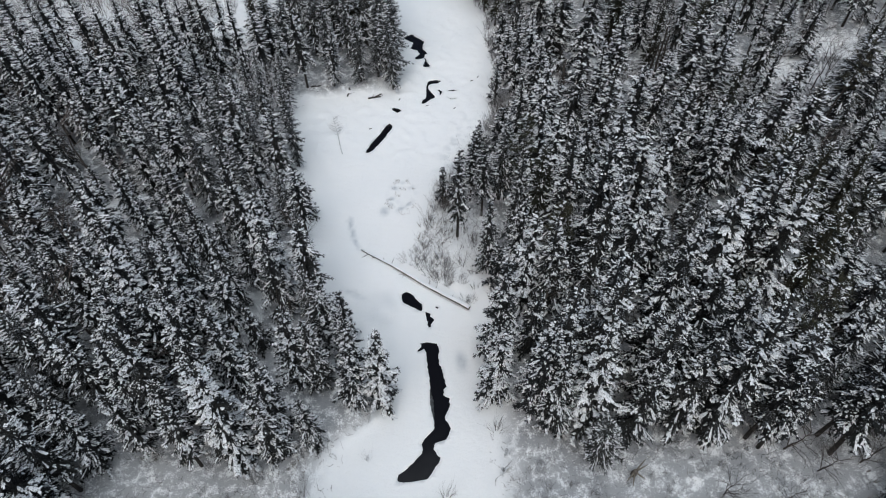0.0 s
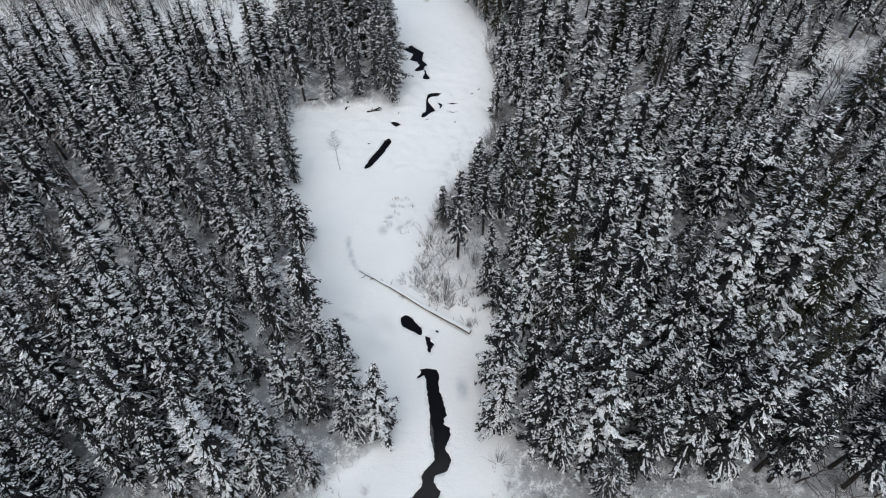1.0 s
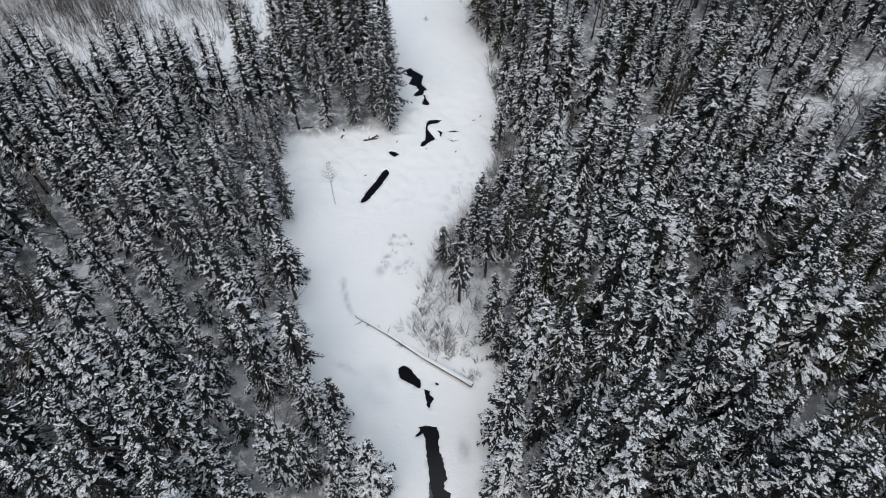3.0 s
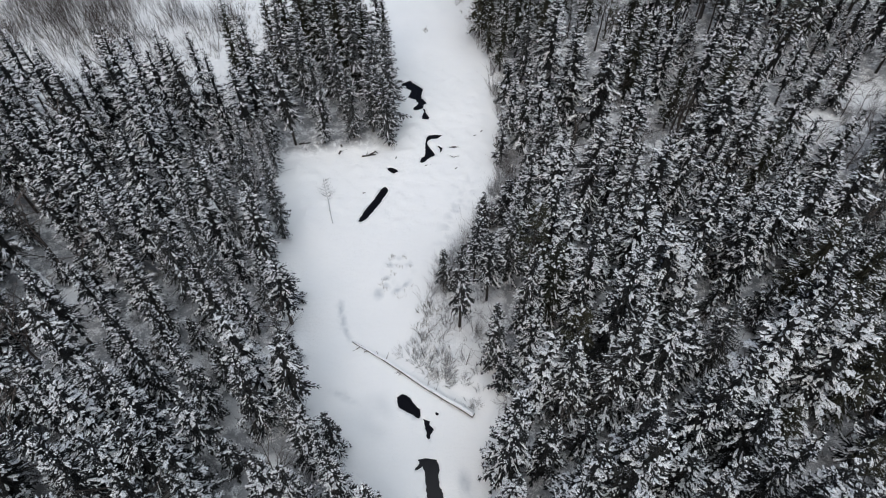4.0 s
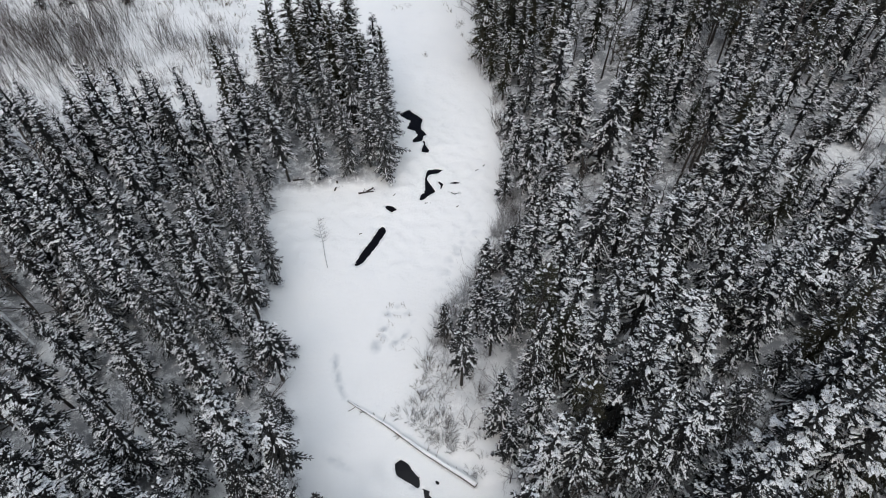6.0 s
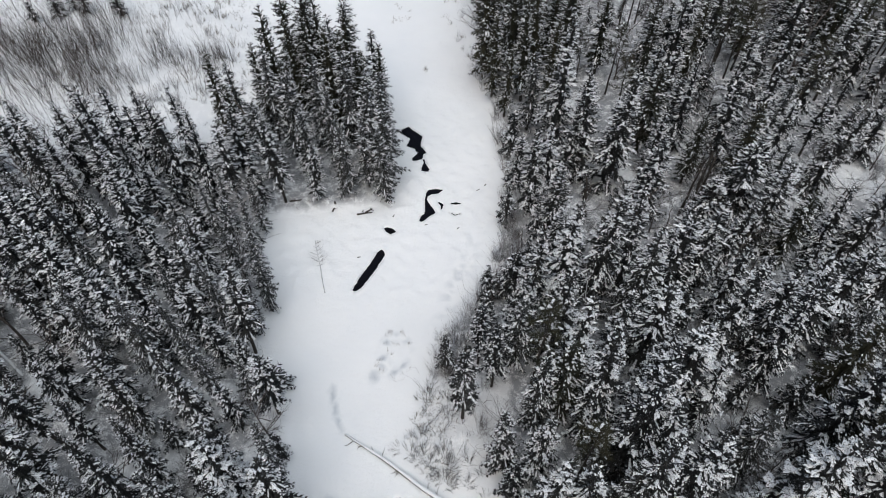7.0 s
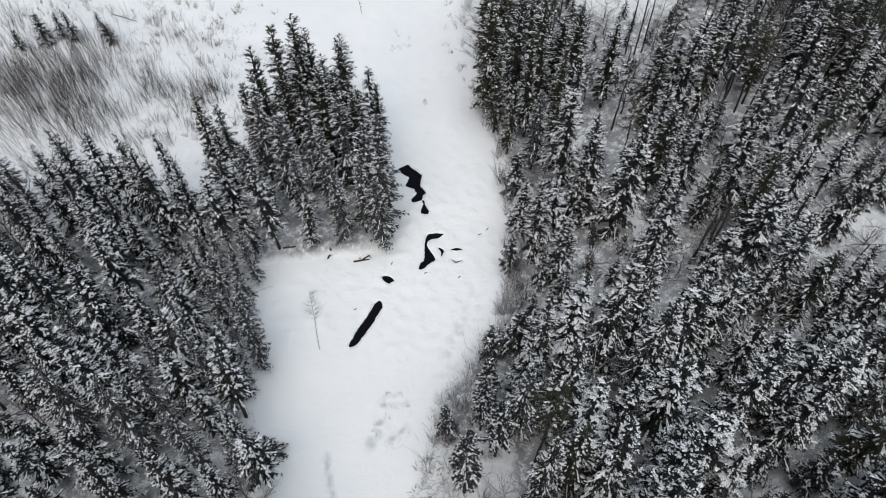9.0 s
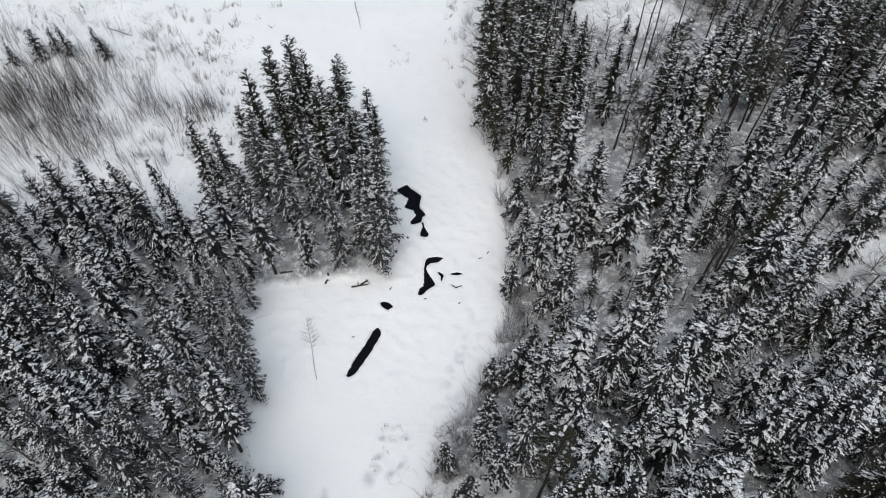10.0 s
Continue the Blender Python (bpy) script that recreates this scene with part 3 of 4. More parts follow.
def build_ground():
    """One sheet of snow to the horizon, with the holes in the ice cut through it."""
    from mathutils.geometry import delaunay_2d_cdt
    rng = random.Random(3)

    def axis(lo, hi, fine, a, b, mid):
        out, v = [], lo
        while v < hi:
            out.append(v)
            dist = max(a - v, v - b, 0)
            v += fine if dist <= 0 else min(mid * (1 + max(0, dist - 60) * 0.08), fine + dist * 0.35 if dist < 4 else mid * (1 + max(0, dist - 60) * 0.08))
        return out + [hi]

    xs = axis(-1500, -75, 1, 1e6, 1e6, 60)[:-1] + axis(-75, 75, 0.36, -19, 8, 1.1)[:-1] + axis(75, 1500, 60, 0, 1e6, 60)
    ys = axis(-900, 2, 1, 1e6, 1e6, 60)[:-1] + axis(2, 120, 0.36, 13, 74, 1.1)[:-1] + axis(120, 2500, 60, 0, 1e6, 90)
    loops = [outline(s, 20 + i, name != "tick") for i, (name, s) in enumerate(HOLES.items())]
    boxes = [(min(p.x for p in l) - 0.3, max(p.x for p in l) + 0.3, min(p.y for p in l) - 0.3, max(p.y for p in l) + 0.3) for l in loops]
    pts = []
    nx, ny = len(xs), len(ys)
    for j, y in enumerate(ys):
        for i, x in enumerate(xs):
            px, py = x, y
            if 0 < i < nx - 1 and 0 < j < ny - 1:
                px += rng.uniform(-0.3, 0.3) * min(xs[i + 1] - x, x - xs[i - 1])
                py += rng.uniform(-0.3, 0.3) * min(ys[j + 1] - y, y - ys[j - 1])
            pts.append(Vector((px, py)))
    edges = []
    for l in loops:
        at = len(pts)
        pts += l
        edges += [(at + i, at + (i + 1) % len(l)) for i in range(len(l))]
    verts, _, faces, *_ = delaunay_2d_cdt(pts, edges, [], 0, 1e-5)

    def inside(x, y):
        for l, (x0, x1, y0, y1) in zip(loops, boxes):
            if x0 < x < x1 and y0 < y < y1:
                c = False
                for p, q in zip(l, l[1:] + l[:1]):
                    if (p.y > y) != (q.y > y) and x < (q.x - p.x) * (y - p.y) / (q.y - p.y) + p.x:
                        c = not c
                if c:
                    return True
        return False

    out = [(v.x, v.y, land(v.x, v.y)) for v in verts]
    keep = []
    for f in faces:
        cx = sum(verts[i].x for i in f) / 3
        cy = sum(verts[i].y for i in f) / 3
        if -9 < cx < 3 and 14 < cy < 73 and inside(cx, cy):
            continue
        keep.append(tuple(f))
    # the broken rims of the ice: the sheet's edge folded down to the water
    seen = {}
    for f in keep:
        for a, b in zip(f, f[1:] + f[:1]):
            seen[(a, b)] = True
    rim = {}
    walls = []
    for a, b in list(seen):
        if (b, a) not in seen and -10 < out[a][0] < 4 and 13 < out[a][1] < 74:
            for v in (a, b):
                if v not in rim:
                    rim[v] = len(out)
                    out.append((out[v][0], out[v][1], -0.4))
            walls.append((b, a, rim[a], rim[b]))
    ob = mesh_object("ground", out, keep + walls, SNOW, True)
    att = ob.data.attributes.new("litter_shade", "FLOAT", "POINT")
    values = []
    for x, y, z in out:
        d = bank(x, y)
        # near clearing gets more grey, standing in for the shade that falls there
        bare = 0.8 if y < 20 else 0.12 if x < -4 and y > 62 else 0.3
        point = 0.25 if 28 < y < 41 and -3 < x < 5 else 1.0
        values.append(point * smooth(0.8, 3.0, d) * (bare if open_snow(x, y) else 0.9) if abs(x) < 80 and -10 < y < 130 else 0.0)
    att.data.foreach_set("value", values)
    ice_tone = ob.data.attributes.new("slush_shade", "FLOAT", "POINT")
    ice_tone.data.foreach_set("value", [slush_shade(x, y) if -12 < x < 6 and 20 < y < 64 else 0.0 for x, y, z in out])
    return tagged(ob, "deep white snow over frozen river, banks and forest floor", "snow ground", kind="structure")


build_ground()
water = mesh_object("water", [(-14, 10, -0.14), (6, 10, -0.14), (6, 78, -0.14), (-14, 78, -0.14)], [(0, 1, 2, 3)], WATER)
tagged(water, "black still river water showing through holes in the ice", "water", kind="structure")


def thin_ice(spine, seed):
    """A skin of new grey ice along the edge of a hole."""
    rim = outline(spine, seed, False)
    n = len(rim)
    verts = [(p.x, p.y, -0.09) for p in rim] + [(p.x, p.y, -0.13) for p in rim]
    faces = [tuple(range(n))] + [(i, n + i, n + (i + 1) % n, (i + 1) % n) for i in range(n)]
    return tagged(mesh_object("thin_ice", verts, faces, ICE), "dark grey skin of new ice beside open water", "thin ice", kind="structure")


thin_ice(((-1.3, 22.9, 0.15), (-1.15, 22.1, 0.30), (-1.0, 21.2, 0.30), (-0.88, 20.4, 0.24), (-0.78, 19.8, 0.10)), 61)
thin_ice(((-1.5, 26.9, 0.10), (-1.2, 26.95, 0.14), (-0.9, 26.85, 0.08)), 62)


# ---- the forest ----
SNOWY = "snow-laden dark green spruce standing in forest snow"
SLIM = "slender snow-dusted spruce with bare lower trunk"
DARK = "dark green spruce with thin snow on its boughs"
YOUNG = "young snow-covered spruce at the edge of the stand"
MAKERS = {
    "broad": [lambda s=s: spruce(s, 12, 2.2, 0.06, 0.44, 1.05, 0.80, 5, 0.38, 1.02, label=SNOWY) for s in (11, 12, 13, 14)],
    "heavy": [lambda s=s: spruce(s, 12, 2.3, 0.05, 0.46, 1.15, 0.80, 5, 0.39, 1.4, label="spruce bowed under thick clumps of white snow", name="laden_spruce", droop=1.15) for s in (15, 16, 17)],
    "full": [lambda s=s: spruce(s, 12, 1.95, 0.09, 0.46, 1.0, 0.74, 5, 0.38, 0.98, label=SNOWY) for s in (21, 22, 23, 24)],
    "plain": [lambda s=s: spruce(s, 12, 2.0, 0.15, 0.50, 1.1, 0.70, 5, 0.44, 1.12, label="snow-dusted spruce crowded among its neighbours", name="crowded_spruce") for s in (25, 26, 27, 28)],
    "slim": [lambda s=s: spruce(s, 12, 1.7, 0.30, 0.48, 1.1, 0.60, 5, 0.44, 1.12, label=SLIM, name="slender_spruce") for s in (31, 32, 33, 34)],
    "rime": [lambda s=s: spruce(s, 12, 1.8, 0.12, 0.48, 0.95, 0.56, 5, 0.41, 0.85, RIME, label="frost-rimed grey-green spruce near the open snow", name="rimed_spruce") for s in (35, 36, 37, 38)],
    "dark": [lambda s=s: spruce(s, 14, 1.75, 0.12, 0.48, 0.72, 0.58, 6, 0.44, 0.95, OLIVE, label=DARK, name="dark_spruce", droop=0.8) for s in (41, 42, 43)],
    "young": [lambda s=s: spruce(s, 5, 1.2, 0.04, 0.40, 0.9, 0.8, 5, 0.34, 0.8, label=YOUNG, name="young_spruce") for s in (51, 52, 55)],
    "lone": [lambda s=s: spruce(s, 10, 1.2, 0.30, 0.46, 0.9, 0.6, 5, 0.36, 0.8, label="half-bare spruce with exposed trunk on the river bank") for s in (53, 54)],
    "pine": [lambda s=s: pine(s, label="tall pine with bare trunk and dusted dark crown") for s in (61, 62, 63)],
    "bare": [lambda s=s: bare_tree(s, label="leafless grey-brown tree among the spruces") for s in (71, 72)],
    "rimed": [lambda s=s: bare_tree(s, 8.0, RIMED, label="leafless frost-rimed tree among the spruces") for s in (73, 74)],
}
NATURAL = {"broad": 12, "full": 12, "heavy": 12, "plain": 12, "rime": 12, "slim": 12, "dark": 14, "young": 5, "lone": 10, "pine": 13, "bare": 8.6, "rimed": 7.6}
ready = {}
grower = random.Random(5)
stems = []


def plant(kind, x, y, tip=None, height=None, girth=1.0):
    """Sets one tree on the ground; tip is its top's height above the ice."""
    z = land(x, y)
    height = height or tip - z
    which = grower.randrange(len(MAKERS[kind]))
    s = height / NATURAL[kind]
    wide = s ** 0.6 * girth * grower.uniform(0.92, 1.1)
    lean = Euler((radians(grower.gauss(0, 1.6)), radians(grower.gauss(0, 1.6)), grower.uniform(0, 6.283)))
    m = Matrix.LocRotScale((x, y, z - 0.05), lean, (wide, wide, s))
    if (kind, which) in ready:
        repeat(ready[kind, which], m)
    else:
        ready[kind, which] = MAKERS[kind][which]()
        ready[kind, which].matrix_basis = m
    stems.append((x, y))


# place and height of the top, stand by stand
LEFT_STAND = ((-24.9, 60.8, 13.0), (-22, 60, 11.8), (-35.5, 63.9, 9.8), (-30.4, 58.7, 12.8), (-28.2, 58.6, 12.5), (-36.3, 58.8, 13.8), (-33, 55.5, 13.8), (-26.6, 61.4, 12.9),
              (-24.2, 63.0, 11.7), (-22, 48, 11.4), (-26.3, 48.7, 12.1), (-16.9, 36, 12.4), (-14, 32, 11.9), (-21.5, 36.2, 11.5), (-19.8, 30.3, 14.3), (-19.5, 32.7, 10.8),
              (-12.8, 28.7, 12.3), (-16.8, 29.8, 11.2), (-14.6, 40.4, 7.2))
LEFT_EDGE = ((-15.7, 44.8, 4.2), (-14.9, 47.5, 5.8), (-14.3, 38.7, 7.8), (-19.1, 47.2, 10.7), (-19.7, 53.3, 9.4), (-20.4, 44.5, 10.5), (-27.7, 47.9, 9.6), (-21.1, 40.1, 12.2), (-16.8, 38.7, 10.5),
             (-25.1, 40.8, 12.4), (-18.8, 55.2, 4.0), (-19.3, 41.4, 12.9), (-11.4, 32.5, 10.2),
             (-14.7, 47.5, 9.2), (-15.8, 50.2, 9.0), (-16.8, 53.0, 8.5), (-15.2, 45.2, 6.0), (-17.2, 44.6, 11.5), (-16.8, 56.2, 7.5))
NEAR_LEFT = ((-18.5, 26.3, 12.8), (-21.9, 26.1, 13.6), (-21.4, 22, 14.8), (-16.7, 20.5, 15.4), (-19.1, 19.6, 14.6), (-10.7, 22.5, 11), (-14.2, 16.8, 14), (-11.8, 18.9, 11.8),
             (-11.5, 17.0, 11), (-23.6, 16.4, 10.8), (-9.2, 18.1, 7.5), (-4.6, 21.2, 10.9), (-9.1, 22.5, 9.5), (-9.1, 26.1, 10.2), (-6.4, 21.0, 9.0), (-14.6, 21.6, 11.0), (-13.4, 31.6, 13.0))
POINT_TALL = ((-22.0, 67, 12.6), (-18.6, 71, 11.4), (-16.6, 70, 15.3), (-14.2, 74, 16.3), (-15.6, 74.4, 14.9), (-12.3, 74, 15.1), (-9.8, 72, 14.3), (-6.5, 71.4, 10.9), (-8.3, 72, 9.8),
              (-13.6, 71.6, 13.8), (-11.2, 69.5, 13.5), (-13.2, 73.0, 14.6), (-15.0, 71.8, 13.2), (-10.4, 71.0, 12.6), (-8.6, 69.6, 11.2), (-20.4, 66.4, 9.5))
POINT_FRONT = ((-5.7, 60.4, 9.0), (-9.4, 60.8, 9.0), (-7.5, 62.0, 9.6), (-12.8, 62.4, 9.6), (-7.2, 65, 11), (-10.8, 64.4, 10.5), (-15, 65.6, 11), (-18.2, 65.0, 8.5), (-5.6, 63.4, 9.6),
               (-20.2, 63.8, 6.5), (-16.4, 62.8, 7), (-6.4, 67.6, 10), (-9.2, 67.8, 12), (-12.4, 67.4, 12.5), (-17.4, 68.4, 12.5), (-11, 71.4, 13.5))
RIGHT_NEAR = ((4.3, 25.7, 12.6), (6.5, 29.8, 12.8), (8.5, 29.6, 12), (11.2, 29.7, 16), (13.8, 29.8, 15.6), (12, 33.6, 16.3), (4.0, 21.6, 10.8), (7.9, 22.1, 14.6), (6.9, 20.6, 14), (10.1, 22.2, 15.8),
              (11.4, 23.9, 15.4), (10.3, 19.2, 14.1), (7.9, 19.0, 12.3), (14.4, 20.6, 15.3), (20.3, 20.7, 15.1), (18.9, 22.6, 14.6), (20.3, 29.2, 16.7), (13.2, 18.6, 11.5), (16.6, 19.4, 12.5), (15.8, 26.4, 16.2), (18.5, 18.6, 17),
              (24.5, 29.1, 15.6), (22.9, 30.7, 15.7), (13.2, 31.9, 14.5))
RIGHT_MID = ((10.1, 36, 14.7), (17.5, 36.2, 12.7), (6.2, 33.4, 10.2), (4.0, 33.9, 9.4), (6.9, 46.5, 11.5), (12.1, 47.2, 15.6), (9.4, 40.1, 13), (14.6, 48.4, 13.2), (20.2, 48.4, 12.8), (19.7, 41.5, 14.5),
             (23.7, 42.3, 12.7), (27.3, 45.4, 11), (22.9, 50.3, 11.3), (19.3, 51.0, 10.2), (12, 40.9, 12.1), (14.2, 38.1, 12), (18.2, 39.4, 9.9), (21.6, 45.7, 11.3), (28.8, 48.1, 8.7), (8.3, 43.2, 12.2),
             (23.4, 40.2, 13.7), (16, 36.8, 13.1), (5.8, 44.7, 8.6), (6.4, 36.9, 12.1), (13.3, 35.8, 14.2), (25.7, 34.8, 15.5), (9.1, 47.1, 13.5), (14.3, 45.1, 13.8))
RIGHT_FAR = ((8.1, 58.7, 10.5), (7.1, 62.2, 7), (9.6, 55.6, 9.5), (17.8, 56.6, 12.4), (13.3, 63, 13.1), (15.6, 61.6, 14.3), (10.9, 66.7, 13.3), (26.5, 53.1, 12), (34.9, 60.4, 12.1), (34, 51.2, 11.8),
             (31.8, 51.6, 10.8), (23.2, 55.6, 8.2), (11.7, 69.5, 15.1), (23, 82, 10.5), (28.9, 69.4, 13.9), (11.6, 62.9, 9.5), (30.7, 62.3, 10.8),
             (26.6, 64.3, 11.6), (23.3, 66.7, 11.9), (20.1, 63.3, 9.1), (9.8, 53.5, 5.9), (9.8, 60.3, 9.6), (29.3, 64.3, 13.7), (36.9, 70.6, 13.0), (23.9, 45.7, 9.9), (32.4, 54.9, 6.4))
RIGHT_BANK = ((4.6, 80.6, 13.5), (7.2, 79, 15), (10, 78.6, 15), (5.4, 76.8, 10.5), (8.6, 75.6, 12), (13, 79, 14.2), (6.6, 73.0, 9.5), (11.2, 74.4, 11.8))
for kind, stand, girth in (("full", LEFT_STAND, 0.95), ("rime", LEFT_EDGE, 0.76), ("broad", NEAR_LEFT, 0.95), ("dark", POINT_TALL, 1.0), ("rime", POINT_FRONT, 1.15), ("broad", RIGHT_NEAR, 1.04),
                           ("broad", RIGHT_MID, 1.0), ("broad", RIGHT_FAR, 1.1), ("dark", RIGHT_BANK, 1.1)):
    for i, (x, y, tip) in enumerate(stand):
        plant("heavy" if kind == "broad" and i % 5 == 1 else kind, x, y, tip, girth=girth * grower.uniform(0.85, 1.15))
for x, y, tip in ((-7.7, 27.2, 6.3), (4.6, 31.8, 6), (6.7, 25.4, 8.7), (8.2, 55.2, 5.5), (3.6, 48.3, 5.1), (-12.6, 40.4, 3.4), (0.1, 41.8, 5.4), (3.0, 44.1, 7.5), (5.8, 57.4, 5.0), (8.1, 61, 6.0)):
    plant("young", x, y, tip, girth=1.0)
for x, y, tip in ((1.3, 37.4, 11.5), (3.6, 40.0, 9.5), (2.6, 42.0, 8.5)):
    plant("lone", x, y, tip)
for x, y, h in ((31.8, 15.4, 8), (33.8, 17.2, 10), (29.6, 13.6, 5), (-26.5, 13.8, 9), (-25.0, 17.4, 10), (-29.5, 15.2, 11)):
    plant("full", x, y, height=h)
for x, y, h in ((-50.5, 93.6, 4.2), (-48.9, 95.0, 3.4), (-47.2, 94.6, 4.0), (-53.0, 92.2, 2.8), (-43.6, 95.2, 3.6), (-42.4, 94.0, 3.0), (-51.6, 95.4, 3.2)):
    plant("young", x, y, height=h, girth=1.15)
for x, y, h in ((31.6, 18.6, 9.5), (33.0, 13.2, 7), (33.4, 20.2, 11), (26.5, 33.5, 11), (29.5, 36.2, 11.5), (31.2, 32.2, 12), (27.6, 29.2, 12), (33.2, 36.8, 11)):
    plant("dark", x, y, height=h, girth=1.2)
for x, y, h in ((24.2, 17.4, 4.5), (26.0, 15.8, 3.0), (29.2, 16.4, 4.0), (31.4, 18.8, 5.5), (19.0, 14.2, 2.6), (23.0, 13.4, 2.4)):
    plant("bare", x, y, height=h)
for x, y, h in ((-17.6, 51.0, 5.5), (-17.9, 53.0, 6.0), (-18.0, 55.6, 5.0), (-16.8, 49.2, 5.0), (-18.6, 57.0, 5.5)):
    plant("rimed", x, y, height=h)
for x, y, h in ((-17.4, 50.2, 7), (-18.2, 52.4, 7.5), (-18.9, 54.4, 7), (-17.0, 47.8, 6.5), (-19.6, 56.4, 7)):
    plant("rime", x, y, height=h, girth=0.9)
# leaning stems at the open end of the near stand
for x, y, h in ((21.7, 18.2, 11), (22.4, 17.5, 10), (26.9, 18.4, 12), (27.2, 17.0, 11), (30.4, 18.6, 12)):
    plant("lone", x, y, height=h, girth=1.25)

# stretches of low growth, placed so the camera sees the ground behind them
LOW = ((14.6, 55.5, 4.2, 5.0), (25.5, 62.5, 1.8, 3.5), (36, 57, 5.5, 4.5), (23.2, 35, 1.6, 2.6), (11.4, 26.6, 1.2, 1.8), (24.6, 48.6, 1.8, 3.2), (21.5, 90, 9, 10), (25, 101, 9, 8), (36.4, 84, 1.7, 9),
       (3.2, 38, 1.6, 5), (3.6, 50, 2.0, 4.5), (-17.6, 33.0, 1.0, 1.6), (-21.8, 64.6, 2.2, 2.0), (46, 64.5, 4, 2.5))


def low(x, y):
    return any(((x - cx) / rx) ** 2 + ((y - cy) / ry) ** 2 < 1 for cx, cy, rx, ry in LOW)


def in_view(x, y):
    return 10 < y < 112 and abs(x) < 33.5 + 0.44 * (y - 14)


def fill(count):
    """Closes the stands between the single trees."""
    rng = random.Random(77)
    tries = made = 0
    while made < count and tries < 60000:
        tries += 1
        x, y = rng.uniform(-72, 84), rng.uniform(9, 113)
        if not in_view(x, y) or open_snow(x, y) or bank(x, y) < 1.1:
            continue
        left = x < np.interp(y, LEFT_Y, LEFT_X)
        point = left and x > -21 and y > 59
        gap = (2.4 if point else 1.9 if left else 2.5 if y < 50 else 2.8 if y < 75 else 2.15) * (0.8 + 0.45 * (noise.noise((x * 0.12, y * 0.12, 31.0)) + 0.5))
        if any((x - a) ** 2 + (y - b) ** 2 < gap * gap for a, b in stems):
            continue
        if not left and y < 61 and bank(x, y) < (4.4 if 34 < y < 47 else 3.2):
            continue
        if low(x, y):
            if rng.random() < 0.3:
                plant(rng.choice(("young", "bare", "rimed")), x, y, height=rng.uniform(2.0, 3.6))
            continue
        grove = noise.noise((x * 0.06, y * 0.06, 3.0))
        r = rng.random()
        if left:
            kind = "slim" if r < 0.44 else ("rime" if r < 0.56 else "plain" if r < 0.84 else ("full" if r < 0.92 else "bare"))
        elif y > 74:
            kind = "pine" if r < 0.36 else ("dark" if r < 0.58 else ("slim" if r < 0.74 else ("plain" if r < 0.90 else "bare")))
        else:
            kind = "plain" if r < 0.34 else ("rime" if r < 0.58 else "slim" if r < 0.70 else ("dark" if r < 0.80 else "pine" if r < 0.86 else "young"))
        if grove > 0.18 and x > 0 and r > 0.45 and kind in ("plain", "slim", "rime"):
            kind = "dark"
        tall = {"slim": (9.0, 12.5), "plain": (7.0, 11.5), "rime": (6.0, 10.5), "full": (8.0, 11.5), "pine": (10, 14), "dark": (9.5, 13), "bare": (6, 9), "young": (3.5, 6.5)}[kind]
        near_edge = smooth(1, 5, bank(x, y))
        height = min(rng.uniform(*tall) * (0.8 + 0.2 * near_edge), clearing_height_cap(x, y))
        if height < 6.0 and kind != "bare":
            kind = "young"
        plant(kind, x, y, height=height, girth=rng.uniform(0.95, 1.2) if left else rng.uniform(1.0, 1.5))
        made += 1
    return made


def brush(count):
    """Leafless young growth in the gaps of the open-grown wood."""
    rng = random.Random(79)
    made = tries = 0
    while made < count and tries < 20000:
        tries += 1
        x, y = rng.uniform(0, 60), rng.uniform(18, 92)
        if not in_view(x, y) or bank(x, y) < 1.9 or any((x - a) ** 2 + (y - b) ** 2 < 2.3 for a, b in stems):
            continue
        if any(((x - cx) / rx) ** 2 + ((y - cy) / ry) ** 2 < 0.7 for cx, cy, rx, ry in CLEARINGS) and rng.random() < 0.8:
            continue
        edge = bank(x, y) < 3.4
        plant("rimed" if rng.random() < 0.45 else "bare", x, y, height=rng.uniform(2.6, 4.2) if edge else rng.uniform(3.0, 6.0), girth=0.9)
        made += 1


def unseen_trees():
    """Trees out of view behind the starting point, added to shade the near clearing."""
    rng = random.Random(78)
    for _ in range(2500):
        x, y = rng.uniform(-42, 42), rng.uniform(1.0, 9.0)
        if bank(x, y) < 1.2 or any((x - a) ** 2 + (y - b) ** 2 < 9.5 for a, b in stems):
            continue
        plant(rng.choice(("plain", "slim")), x, y, height=rng.uniform(10.0, 13.5))


fill(800)
brush(130)
unseen_trees()


